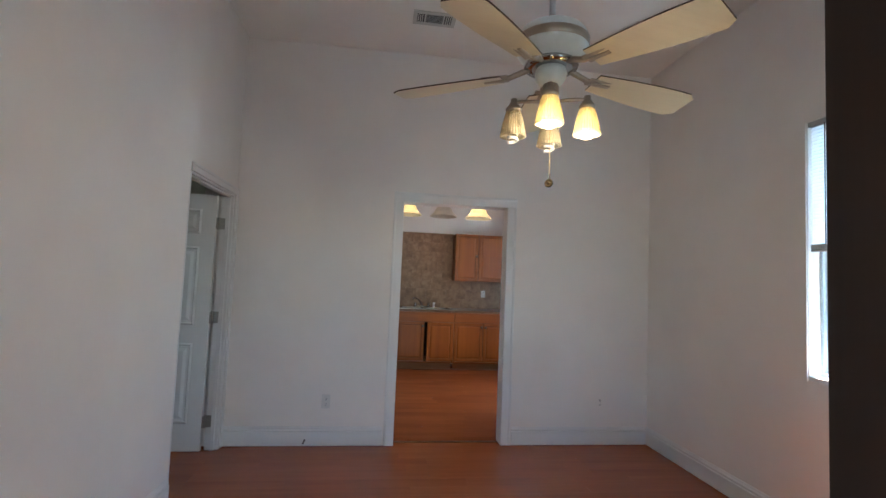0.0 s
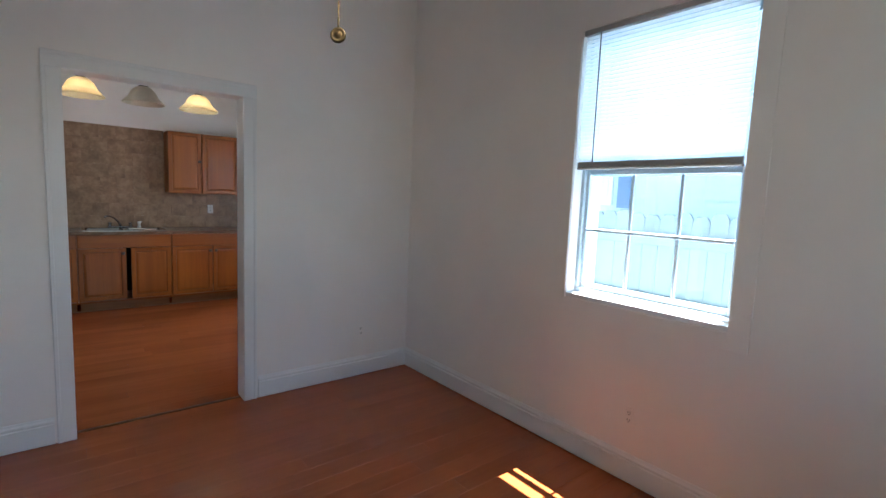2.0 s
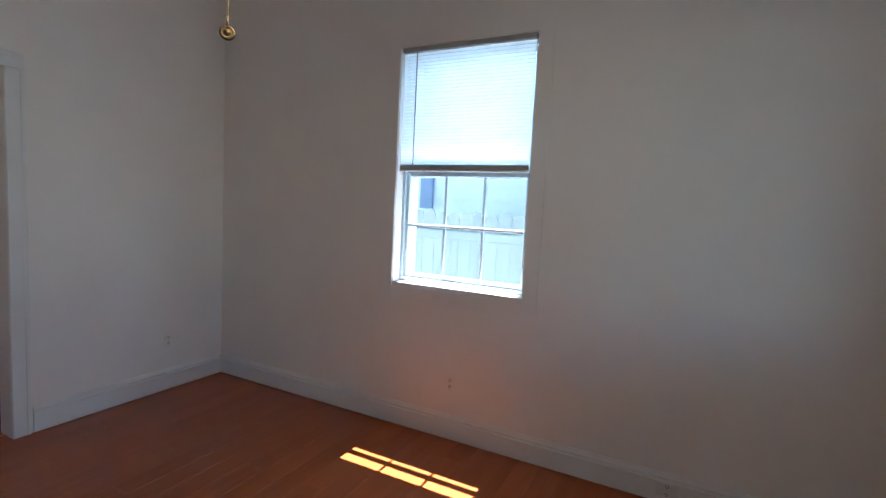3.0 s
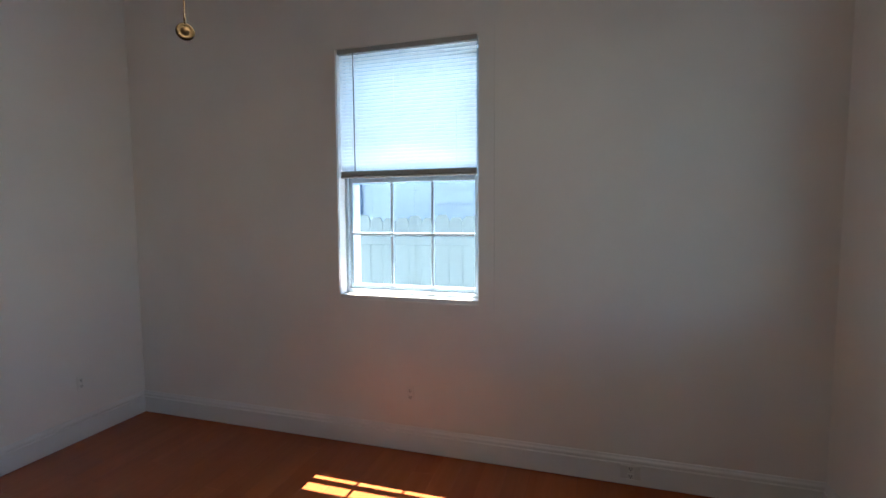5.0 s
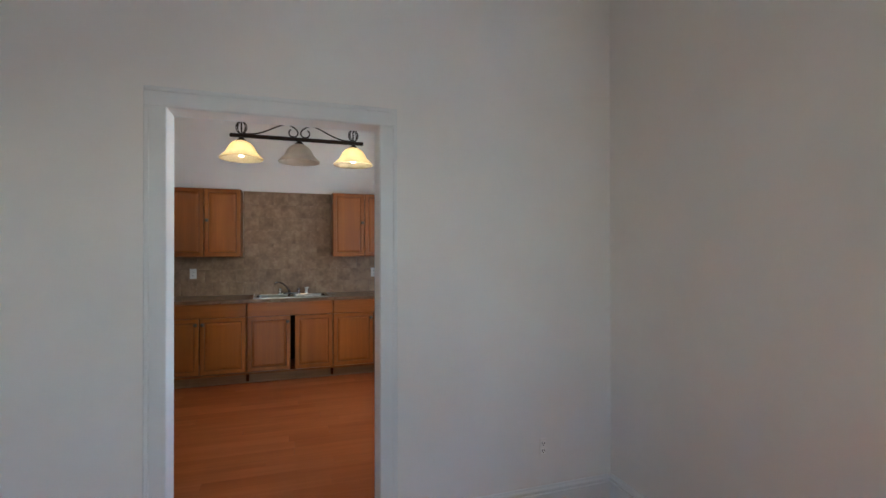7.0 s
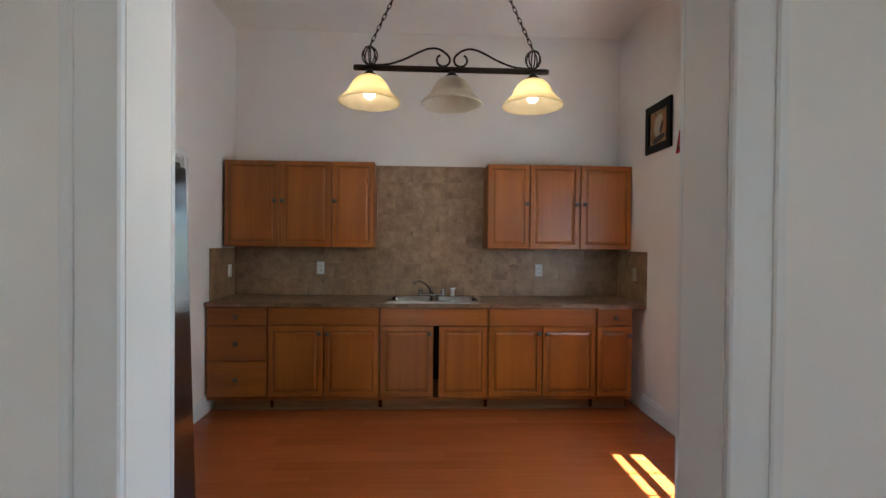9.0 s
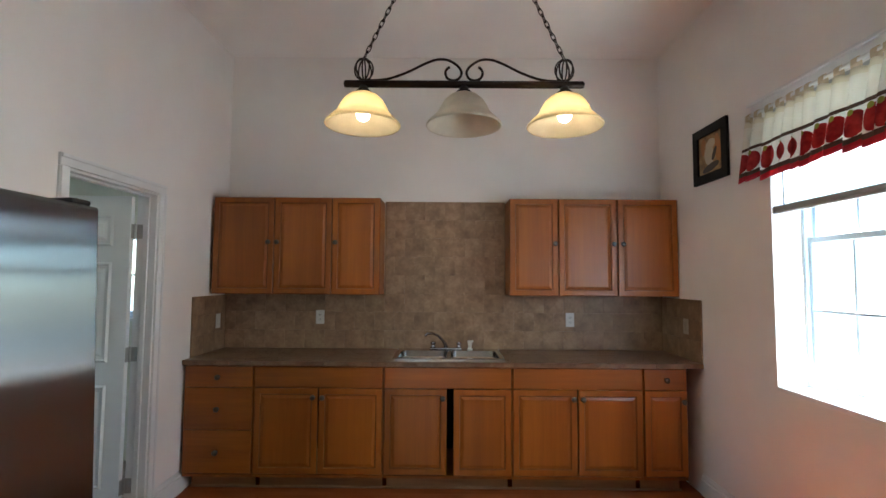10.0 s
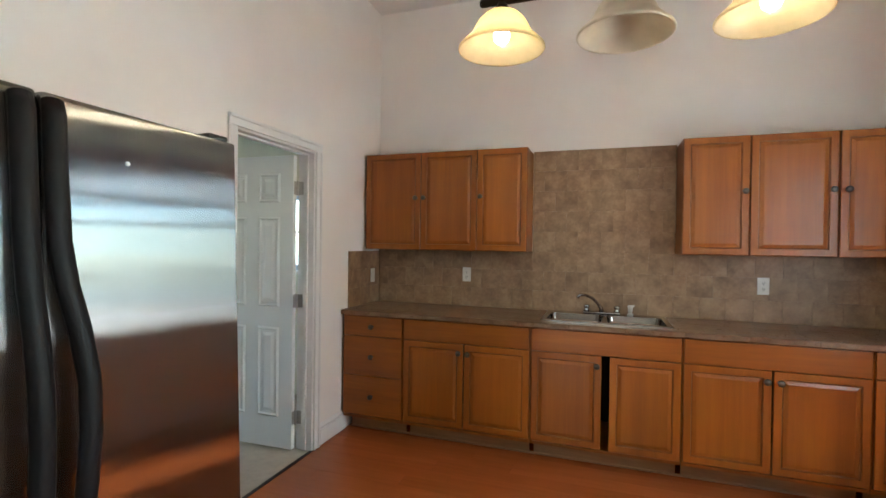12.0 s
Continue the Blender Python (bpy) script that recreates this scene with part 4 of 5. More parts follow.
# ---- refrigerator ----
def refrigerator():
    root = thing("refrigerator", (-0.175, 5.55, 0), "stainless side-by-side refrigerator with black curved handles", "refrigerator", "", 90)
    root.matrix_world = pose(-0.119, 5.55, 0, -1.9, 0, 90)  # leans back on its feet
    # local x runs along the front towards the far side (world +y), local y into the cabinet (world -x)
    part("body", box(-0.905, -0.005, 0.085, 0.80, 0.05, 1.69, 0.006, 2), BLACK, root, "black cabinet body")
    part("kick_grille", box(-0.89, -0.02, 0.06, 0.09, 0.012, 0.085, 0.004), BLACK, root)
    for x, y in ((-0.85, 0.13), (-0.06, 0.13), (-0.85, 0.72), (-0.06, 0.72)):
        foot = solid_lathe([(0.022, 0.0332 * y), (0.022, 0.0332 * y + 0.012), (0.01, 0.0332 * y + 0.014), (0.01, 0.055)], 12)
        bmesh.ops.transform(foot, matrix=pose(x, y, 0), verts=foot.verts)
        part("foot", foot, BLACK, root)
    for a, b, hx, side in ((-0.91, -0.506, -0.538, 0.008), (-0.499, 0.0, -0.485, 0.04)):
        bm = box(a, b, 0.0, 0.08, 0.09, 1.705, 0.010, 3)
        sheet = bm.loops.layers.uv.new("sheet")
        for f in bm.faces:
            for lp in f.loops:
                lp[sheet].uv = (lp.vert.co.x + lp.vert.co.y, lp.vert.co.z)
        d = part("door", bm, STEEL, root, "brushed stainless door")
        bow = ((-0.012, 0.0, 1.684), (-0.022, 0.0, 1.66), (-0.027, 0.0, 1.55), (-0.032, 0.05, 1.42), (-0.04, 0.3, 1.33), (-0.056, 0.7, 1.24), (-0.068, 1.0, 1.14),
               (-0.07, 1.0, 1.04), (-0.062, 0.8, 0.92), (-0.048, 0.4, 0.80), (-0.036, 0.1, 0.70), (-0.03, 0.0, 0.62), (0.004, 0.0, 0.59))
        path = [(hx + side * q, d_, z) for d_, q, z in bow]
        bm = tube(path, 0.022, 12)
        bmesh.ops.scale(bm, vec=(1.0, 0.6, 1.0), verts=bm.verts)
        part("handle", bm, BLACK, d, "curved black plastic handle", True)
    bm = slab("y", -0.006, 0.0, (-0.86, -0.605), (0.86, 1.25), [(-0.83, -0.635, 0.9, 1.12)])
    disp = part("dispenser", bm, BLACKGLOSS, root, "black water and ice dispenser")
    part("dispenser_well", box(-0.83, -0.635, -0.002, -0.0005, 0.9, 1.12), BLACK, disp)
    part("dispenser_keys", box(-0.80, -0.665, -0.009, -0.006, 1.17, 1.21, 0.002), BLACK, disp)
    for x in (-0.86, -0.05):
        part("hinge_cap", box(x - 0.034, x + 0.034, 0.012, 0.12, 1.706, 1.722, 0.006, 2), BLACK, root, "black hinge cap")
    bm = solid_lathe([(0.0052, 0.0), (0.0052, 0.003), (0.003, 0.0045)], 12)
    bmesh.ops.transform(bm, matrix=pose(-0.33, 0, 1.592, 90), verts=bm.verts)
    part("sticker", bm, PLASTIC, root, "small white dot stuck on door", True)
    return root


refrigerator()


def stove(place):
    root = thing("stove", place, "black freestanding kitchen range against the wall", "stove")
    part("body", box(0, 0.76, 0, 0.615, 0.03, 0.9, 0.004), BLACKGLOSS, root)
    part("cooktop", box(-0.003, 0.763, 0.0, 0.645, 0.9, 0.932, 0.005, 2), BLACKGLOSS, root, "glossy black cooktop")
    part("backguard", box(0.0, 0.76, 0.0, 0.06, 0.932, 1.10, 0.008, 2), BLACKGLOSS, root)
    bm = box(0, 0.76, 0.615, 0.65, 0.79, 0.905, 0.008, 2)
    for v in bm.verts:
        if v.co.y > 0.63:
            v.co.y += 0.03 * (0.905 - v.co.z) / 0.115
    part("control_panel", bm, BLACK, root, "slanted black control panel")
    part("trim_strip", box(0.005, 0.755, 0.617, 0.651, 0.781, 0.789, 0.002), CHROME, root, "thin chrome strip")
    door = part("oven_door", box(0.01, 0.75, 0.617, 0.645, 0.24, 0.78, 0.006, 2), BLACKGLOSS, root)
    part("handle", tube([(0.06, 0.645, 0.73), (0.06, 0.685, 0.73), (0.70, 0.685, 0.73), (0.70, 0.645, 0.73)], 0.011, 10), BLACK, door)
    part("storage_drawer", box(0.01, 0.75, 0.617, 0.64, 0.06, 0.23, 0.006, 2), BLACKGLOSS, root)
    for k in range(4):
        bm = solid_lathe([(0.021, 0), (0.019, 0.02), (0.008, 0.024)], 16)
        bmesh.ops.transform(bm, matrix=pose(0.12 + 0.17 * k, 0.664, 0.848, -77), verts=bm.verts)
        part("control_knob", bm, BLACK, root, "", True)
    for x, y, r in ((0.2, 0.2, 0.075), (0.56, 0.2, 0.095), (0.2, 0.46, 0.095), (0.56, 0.46, 0.075)):
        ring = [(x + r * math.cos(q * 0.2618), y + r * math.sin(q * 0.2618), 0.938) for q in range(24)]
        part("burner_coil", tube(ring, 0.006, 6, True), PEWTER, root)
        inner = [(x + 0.55 * r * math.cos(q * 0.2618), y + 0.55 * r * math.sin(q * 0.2618), 0.938) for q in range(24)]
        part("burner_coil", tube(inner, 0.006, 6, True), PEWTER, root)
        pan = lathe([(r + 0.022, 0.9335), (r + 0.02, 0.9375), (r + 0.008, 0.936), (r * 0.5, 0.9325)], 28)
        bmesh.ops.transform(pan, matrix=pose(x, y, 0), verts=pan.verts)
        part("drip_pan", pan, CHROME, root, "chrome drip pan", True)
    return root


stove((1.705, 4.56, 0.0))


# ---- pendant over the kitchen ----
def pendant():
    px, py, pz = 0.901, 6.274, 2.379
    root = thing("pendant_light", (px, py, pz), "bronze island pendant with three frosted bell shades", "pendant light")
    part("bar", tube([(-0.541, 0, 0), (-0.539, 0, 0), (-0.531, 0, 0), (0.531, 0, 0), (0.539, 0, 0), (0.541, 0, 0)], [0.008, 0.013, 0.0165, 0.0165, 0.013, 0.008], 14), BRONZE, root, "", True)
    for s in (-1, 1):
        cx = s * 0.452
        cage = bmesh.new()
        for k in range(4):
            a = math.pi * k / 4
            loop = [(cx + 0.042 * math.sin(q * 0.3491) * math.cos(a), 0.042 * math.sin(q * 0.3491) * math.sin(a), 0.066 + 0.05 * math.cos(q * 0.3491)) for q in range(18)]
            merge(cage, tube(loop, 0.0038, 6, True))
        part("cage", cage, BRONZE, root, "small twisted iron cage", True)
        pts = [(cx + s * -0.005, 0, 0.016), (cx - s * 0.10, 0, 0.022), (cx - s * 0.19, 0, 0.052), (cx - s * 0.27, 0, 0.092), (cx - s * 0.325, 0, 0.113),
               (cx - s * 0.375, 0, 0.113), (cx - s * 0.42, 0, 0.088), (cx - s * 0.44, 0, 0.058), (cx - s * 0.432, 0, 0.03), (cx - s * 0.405, 0, 0.018),
               (cx - s * 0.378, 0, 0.028), (cx - s * 0.368, 0, 0.052), (cx - s * 0.376, 0, 0.072), (cx - s * 0.39, 0, 0.08)]
        fine = []
        for k in range(len(pts) - 1):
            p0, p1, p2, p3 = (Vector(pts[max(0, min(len(pts) - 1, k + o))]) for o in (-1, 0, 1, 2))
            for q in range(4):
                t = q / 4
                fine.append(0.5 * ((2 * p1) + (p2 - p0) * t + (2 * p0 - 5 * p1 + 4 * p2 - p3) * t * t + (3 * p1 - p0 - 3 * p2 + p3) * t ** 3))
        part("scroll", tube(fine, 0.0058, 8), BRONZE, root, "curled iron scroll", True)
        top = Vector((s * 0.03, 0, KZ - pz - 0.03))
        low = Vector((cx, 0, 0.118))
        n = 30
        chain = bmesh.new()
        way = (top - low).normalized()
        across = Vector((way.z, 0, -way.x))
        for k in range(n):
            c = low + (top - low) * ((k + 0.5) / n)
            sd = across if k % 2 else Vector((0, 1, 0))
            loop = [c + way * (0.024 * math.cos(q * math.pi / 5)) + sd * (0.0085 * math.sin(q * math.pi / 5)) for q in range(10)]
            merge(chain, tube(loop, 0.0024, 5, True))
        part("chain", chain, BRONZE, root, "oval-link hanging chain")
    part("canopy", solid_lathe([(0.02, KZ - pz - 0.04), (0.055, KZ - pz - 0.03), (0.065, KZ - pz - 0.004), (0.065, KZ - pz)], 24), BRONZE, root, "", True)
    for x, lit in ((-0.452, True), (0.0, False), (0.452, True)):
        cap = solid_lathe([(0.042, -0.052), (0.036, -0.036), (0.022, -0.024), (0.018, -0.01)], 18)
        bmesh.ops.transform(cap, matrix=pose(x, 0, 0), verts=cap.verts)
        part("cap", cap, BRONZE, root, "", True)
        prof = [(0.040, -0.044), (0.066, -0.055), (0.090, -0.076), (0.107, -0.102), (0.116, -0.121), (0.122, -0.129), (0.138, -0.142), (0.156, -0.158), (0.164, -0.166), (0.1685, -0.169), (0.1695, -0.175), (0.166, -0.179),
                (0.160, -0.175), (0.152, -0.162), (0.135, -0.147), (0.118, -0.133), (0.112, -0.122), (0.103, -0.103), (0.086, -0.079), (0.063, -0.059), (0.038, -0.048)]
        sh = lathe([(r, -0.044 + (z + 0.044) * 1.12) for r, z in prof], 40)
        bmesh.ops.transform(sh, matrix=pose(x, 0, 0), verts=sh.verts)
        shade = part("shade", sh, SHADE_LIT if lit else SHADE_OFF, root, "lit frosted glass bell shade, toned darker against its bulb" if lit else "unlit frosted glass bell shade, paler copy", True)
        bm = solid_lathe([(0.013, -0.05), (0.016, -0.085), (0.028, -0.115), (0.033, -0.138), (0.028, -0.157), (0.014, -0.168)], 18)
        bmesh.ops.transform(bm, matrix=pose(x, 0, 0), verts=bm.verts)
        if lit:
            part("bulb", bm, BULB_ON, shade, "glowing bulb", True)
            bulb_light("pendant_bulb_light", (px + x, py, pz - 0.187), 0.3, (1.0, 0.87, 0.67), 0.018)
    return root


pendant()


# ---- picture and valance on the window wall ----
def framed_picture():
    root = thing("framed_picture", (KX1, 7.386, 2.375), "black-framed kitchen picture in browns on white wall", "picture", "", -90)
    w, h = 0.404, 0.39
    f = slab("y", -0.022, -0.002, (-w / 2, w / 2), (-h / 2, h / 2), [(-w / 2 + 0.06, w / 2 - 0.06, -h / 2 + 0.06, h / 2 - 0.06)])
    part("frame", f, BLACK, root, "wide black frame")
    part("backing", box(-w / 2 + 0.06, w / 2 - 0.06, -0.008, -0.004, -h / 2 + 0.06, h / 2 - 0.06), PIC_GROUND, root, "ochre printed sheet")
    for nm, x, z, rx, rz, turn, mt in (("pale_shape", -0.02, 0.0, 0.055, 0.085, 12, PIC_PALE), ("pale_shape", 0.012, 0.07, 0.05, 0.032, -8, PIC_PALE), ("orange_shape", -0.085, 0.06, 0.03, 0.06, 0, PIC_ORANGE),
                                       ("orange_shape", 0.085, 0.02, 0.034, 0.1, 6, PIC_ORANGE), ("dark_shape", 0.0, -0.095, 0.10, 0.026, 10, PIC_DARK), ("dark_shape", 0.045, -0.01, 0.018, 0.05, -30, PIC_DARK)):
        bm = solid_lathe([(1.0, 0.0), (1.0, 0.001), (0.97, 0.0016)], 20)
        bmesh.ops.scale(bm, vec=(rx, rz, 1.0), verts=bm.verts)
        bmesh.ops.transform(bm, matrix=pose(x, -0.008 if mt is not PIC_DARK else -0.0092, z, 90, 0, 0) @ pose(0, 0, 0, 0, 0, turn), verts=bm.verts)
        part(nm, bm, mt, root)
    return root


PIC_ORANGE = plain("orange_print", (0.42, 0.17, 0.05), 0.5)
PIC_GROUND = mottled("ochre_print", ((0.16, 0.08, 0.03), (0.34, 0.2, 0.08), (0.48, 0.33, 0.15)), 0.5, 14.0)
PIC_PALE = plain("pale_print", (0.55, 0.47, 0.35), 0.5)
PIC_DARK = plain("dark_print", (0.05, 0.035, 0.025), 0.5)
framed_picture()


def valance_cloth():
    """Printed cotton: cream above, a band of red apples between dark stripes, a red hem."""
    m, n, l, b = material("apple_print_cotton")
    uv = n.new("ShaderNodeUVMap")
    uv.uv_map = "cloth"
    sep = n.new("ShaderNodeSeparateXYZ")
    l.new(uv.outputs["UV"], sep.inputs[0])

    def math_node(op, a, c):
        k = n.new("ShaderNodeMath")
        k.operation = op
        for s, v in zip(k.inputs, (a, c)):
            if hasattr(v, "links"):
                l.new(v, s)
            else:
                s.default_value = v
        return k.outputs[0]

    base = n.new("ShaderNodeValToRGB")
    base.color_ramp.interpolation = "CONSTANT"
    e = base.color_ramp.elements
    bands = ((0.0, (0.46, 0.02, 0.03)), (0.085, (0.10, 0.055, 0.04)), (0.15, (0.84, 0.80, 0.74)), (0.5, (0.11, 0.06, 0.04)), (0.55, (0.84, 0.80, 0.71)), (0.9, (0.77, 0.70, 0.56)))
    while len(e) < len(bands):
        e.new(0.5)
    for k, (p, c) in enumerate(bands):
        e[k].position, e[k].color = p, (*c, 1)
    l.new(sep.outputs["Y"], base.inputs["Fac"])
    fu = math_node("SUBTRACT", math_node("FRACT", math_node("MULTIPLY", sep.outputs["X"], 18.0), 0.0), 0.5)
    fv = math_node("MULTIPLY", math_node("SUBTRACT", sep.outputs["Y"], 0.31), 2.8)
    dist = math_node("SQRT", math_node("ADD", math_node("MULTIPLY", fu, fu), math_node("MULTIPLY", fv, fv)), 0.0)
    apple = math_node("LESS_THAN", dist, 0.44)
    lu = math_node("SUBTRACT", fu, 0.16)
    lv = math_node("MULTIPLY", math_node("SUBTRACT", sep.outputs["Y"], 0.455), 3.4)
    leaf = math_node("LESS_THAN", math_node("SQRT", math_node("ADD", math_node("MULTIPLY", lu, lu), math_node("MULTIPLY", lv, lv)), 0.0), 0.13)
    red = ramp(n, l, noise_tex(n, l, coords(n, l), 22.0), [(0.3, (0.26, 0.012, 0.015)), (0.7, (0.52, 0.04, 0.035))])
    col = mixed(n, l, "MIX", apple, base.outputs["Color"], red)
    col = mixed(n, l, "MIX", leaf, col, (0.30, 0.29, 0.05, 1))
    l.new(col, b.inputs["Base Color"])
    b.inputs["Roughness"].default_value = 0.9
    t, mix = n.new("ShaderNodeBsdfTranslucent"), n.new("ShaderNodeMixShader")
    l.new(col, t.inputs["Color"])
    mix.inputs["Fac"].default_value = 0.42
    l.new(b.outputs[0], mix.inputs[1])
    l.new(t.outputs[0], mix.inputs[2])
    l.new(mix.outputs[0], n["Material Output"].inputs["Surface"])
    bump(n, l, b, noise_tex(n, l, coords(n, l), 350.0, 2), 0.2, 0.0008)
    return m


def valance():
    y0, y1, top, low = 5.11, 6.91, 2.425, 2.085
    root = thing("window_valance", (KX1, (y0 + y1) / 2, top), "cream tab-top valance printed with red apples", "curtain")
    cloth = valance_cloth()
    L = y1 - y0
    part("rod", tube([(-0.001, -L / 2 + 0.03, 0.03), (-0.061, -L / 2 + 0.03, 0.031), (-0.061, L / 2 - 0.03, 0.031), (-0.001, L / 2 - 0.03, 0.03)], 0.008, 10), PLASTIC, root, "white curtain rod")
    bm = bmesh.new()
    uvl = bm.loops.layers.uv.new("cloth")
    nu, nv = 450, 16
    grid = []
    rng = random.Random(4)
    pleats = 25
    knots = [0.0]
    for _ in range(pleats):
        knots.append(knots[-1] + rng.uniform(0.65, 1.35))
    knots = [k / knots[-1] for k in knots]
    depth = [rng.uniform(0.034, 0.066) for _ in range(pleats + 1)]
    lean = [rng.uniform(-0.4, 0.5) for _ in range(pleats + 1)]
    for i in range(nu + 1):
        u = i / nu
        k = max(q for q in range(pleats) if knots[q] <= u + 1e-9)
        w = (u - knots[k]) / (knots[k + 1] - knots[k])
        blend = w * w * (3 - 2 * w)
        amp = depth[k] * (1 - blend) + depth[k + 1] * blend
        tilt = lean[k] * (1 - blend) + lean[k + 1] * blend
        wave = -math.cos(2 * math.pi * w)
        wave = math.copysign(abs(wave) ** 0.75, wave)
        col = []
        for j in range(nv + 1):
            v = j / nv
            open_up = 0.18 + 0.82 * (1 - v) ** 0.8
            x = -0.066 + amp * wave * open_up - 0.012 * (1 - v) + 0.003 * math.sin(17 * u + 5 * v)
            y = -L / 2 + L * u + (0.025 * math.sin(2 * math.pi * w) + 0.03 * tilt * math.sin(math.pi * w)) * open_up
            drop = (0.03 * wave + 0.02 * tilt) * (1 - v) - 0.012 * math.sin(math.pi * w) ** 2 * v
            col.append(bm.verts.new((x, y, (low - top) * (1 - v) + drop)))
        grid.append(col)
    along = [0.0]
    for a, c in zip(grid, grid[1:]):
        along.append(along[-1] + (c[6].co - a[6].co).length / 1.9)
    for i in range(nu):
        for j in range(nv):
            f = bm.faces.new((grid[i][j], grid[i + 1][j], grid[i + 1][j + 1], grid[i][j + 1]))
            for lp, (a, c) in zip(f.loops, ((i, j), (i + 1, j), (i + 1, j + 1), (i, j + 1))):
                lp[uvl].uv = (along[a], c / nv)
    ob = part("cloth", bm, cloth, root, "gathered cream cotton with red apple border", True)
    sol = ob.modifiers.new("thickness", "SOLIDIFY")
    sol.thickness = 0.0015
    for k in range(pleats + 1):
        y = max(-L / 2 + 0.016, min(L / 2 - 0.016, -L / 2 + L * knots[k]))
        bm = bmesh.new()
        loop = [(-0.060, -0.02), (-0.074, 0.012), (-0.072, 0.038), (-0.061, 0.046), (-0.050, 0.038), (-0.048, 0.012), (-0.057, -0.02)]
        rows = [[bm.verts.new((x, y + d * (1.0 if z > -0.01 else 1.5), z)) for x, z in loop] for d in (-0.016, 0.016)]
        for a in range(len(loop) - 1):
            bm.faces.new((rows[0][a], rows[0][a + 1], rows[1][a + 1], rows[1][a]))
        t = part("tab", bm, TABS, root)
    return root


TABS = thin_cover("cream_cotton_tab", (0.62, 0.50, 0.34), 0.3, 0.9, 40.0)
valance()
head_trim = box(KX1 - 0.014, KX1, 5.1, 6.95, 2.47, 2.535, 0.003)
box(KX1 - 0.03, KX1, 5.085, 6.965, 2.533, 2.55, 0.004, 2, head_trim)
structure(link("trim_window_kitchen_head", head_trim, TRIM), "white painted moulded head board over the window")

# ---- outside ----
structure(link("ground", box(-60, 80, -60, 60, GROUND - 0.2, GROUND), LAWN), "bare grey earth round the house")
# unseen reflector slab along the east wall, below the window
structure(link("pavement_side", box(OUT, 4.5, -2.4, 5.2, GROUND, GROUND + 0.03, 0.005), GROUNDMAT), "added pale path slab, whitened to bounce sunlight")
structure(link("pavement_yard", box(OUT, 13.0, 5.2, 17.0, GROUND, GROUND + 0.03, 0.005), YARD), "pale concrete yard beside the kitchen")


def board_fence():
    root = thing("fence", (4.55, 4.0, GROUND), "weathered grey dog-eared board fence", "fence")
    me = None
    rng = random.Random(2)
    for k in range(62):
        y = -7.0 + 0.145 * k
        if me is None:
            bm = bmesh.new()
            o = [(0, 0.0), (0.142, 0.0), (0.142, 1.80), (0.108, 1.845), (0.03, 1.845), (0, 1.80)]
            a = [bm.verts.new((0.0, p, q)) for p, q in o]
            c = [bm.verts.new((0.018, p, q)) for p, q in o]
            bm.faces.new(a)
            bm.faces.new(c)
            for j in range(6):
                bm.faces.new((a[j], a[(j + 1) % 6], c[(j + 1) % 6], c[j]))
            ob = part("board", bm, FENCE, root)
            me = ob.data
        else:
            ob = new("board", me)
            ob.parent = root
        ob.location = (rng.uniform(-0.004, 0.004), y, rng.uniform(-0.02, 0.02))
    for z in (0.35, 1.0, 1.55):
        part("rail", box(-0.04, -0.001, -7.0, 1.99, z, z + 0.09, 0.004), FENCE, root)
    for k in range(4):
        part("post", box(-0.13, -0.041, -6.9 + 2.4 * k, -6.81 + 2.4 * k, 0, 1.75, 0.004), FENCE, root)
    return root


board_fence()


def neighbour_house():
    root = thing("house", (6.0, 3.0, GROUND), "pale blue lap-sided neighbouring house with slate-blue shutters", "house")
    part("wall", box(0.03, 6.0, -9, 2.9, 0, 4.4), SIDING, root, "pale blue lap siding wall")
    me = None
    for k in range(24):
        if me is None:
            bm = bmesh.new()
            prof = [(0.03, 0.0), (0.0, 0.0), (0.022, 0.185), (0.03, 0.185)]
            a = [bm.verts.new((x, -9, z)) for x, z in prof]
            c = [bm.verts.new((x, 2.9, z)) for x, z in prof]
            for j in range(4):
                bm.faces.new((a[j], a[(j + 1) % 4], c[(j + 1) % 4], c[j]))
            bm.faces.new(a)
            bm.faces.new(c)
            ob = part("siding_board", bm, SIDING, root)
            me = ob.data
        else:
            ob = new("siding_board", me)
            ob.parent = root
        ob.location = (0, 0, 0.182 * k)
    bm = bmesh.new()
    vs = [bm.verts.new(p) for p in ((-0.4, -9.3, 4.4), (3.0, -9.3, 6.2), (6.4, -9.3, 4.4), (-0.4, 3.2, 4.4), (3.0, 3.2, 6.2), (6.4, 3.2, 4.4))]
    for q in ((0, 1, 4, 3), (1, 2, 5, 4), (0, 3, 5, 2)):
        bm.faces.new([vs[i] for i in q])
    bm.faces.new(vs[:3])
    bm.faces.new(vs[3:])
    part("roof", bm, ROOF, root, "low grey shingle roof")
    w = part("window", box(-0.02, 0.05, 1.62, 2.45, 1.9, 3.35, 0.004), TRIM, root, "white framed sash window")
    part("pane", box(-0.028, -0.021, 1.68, 2.39, 1.96, 3.29), PLASTIC, w, "window glass over a pale blind")
    for y in (1.335, 2.47):
        sh = part("shutter", box(-0.035, 0.0, y, y + 0.2, 1.87, 3.38, 0.004), SHUTTER, root, "slate blue louvred shutter")
        for k in range(22):
            part("louvre", box(-0.045, -0.034, y + 0.03, y + 0.17, 1.95 + 0.064 * k, 1.99 + 0.064 * k), SHUTTER, sh)
    return root


neighbour_house()


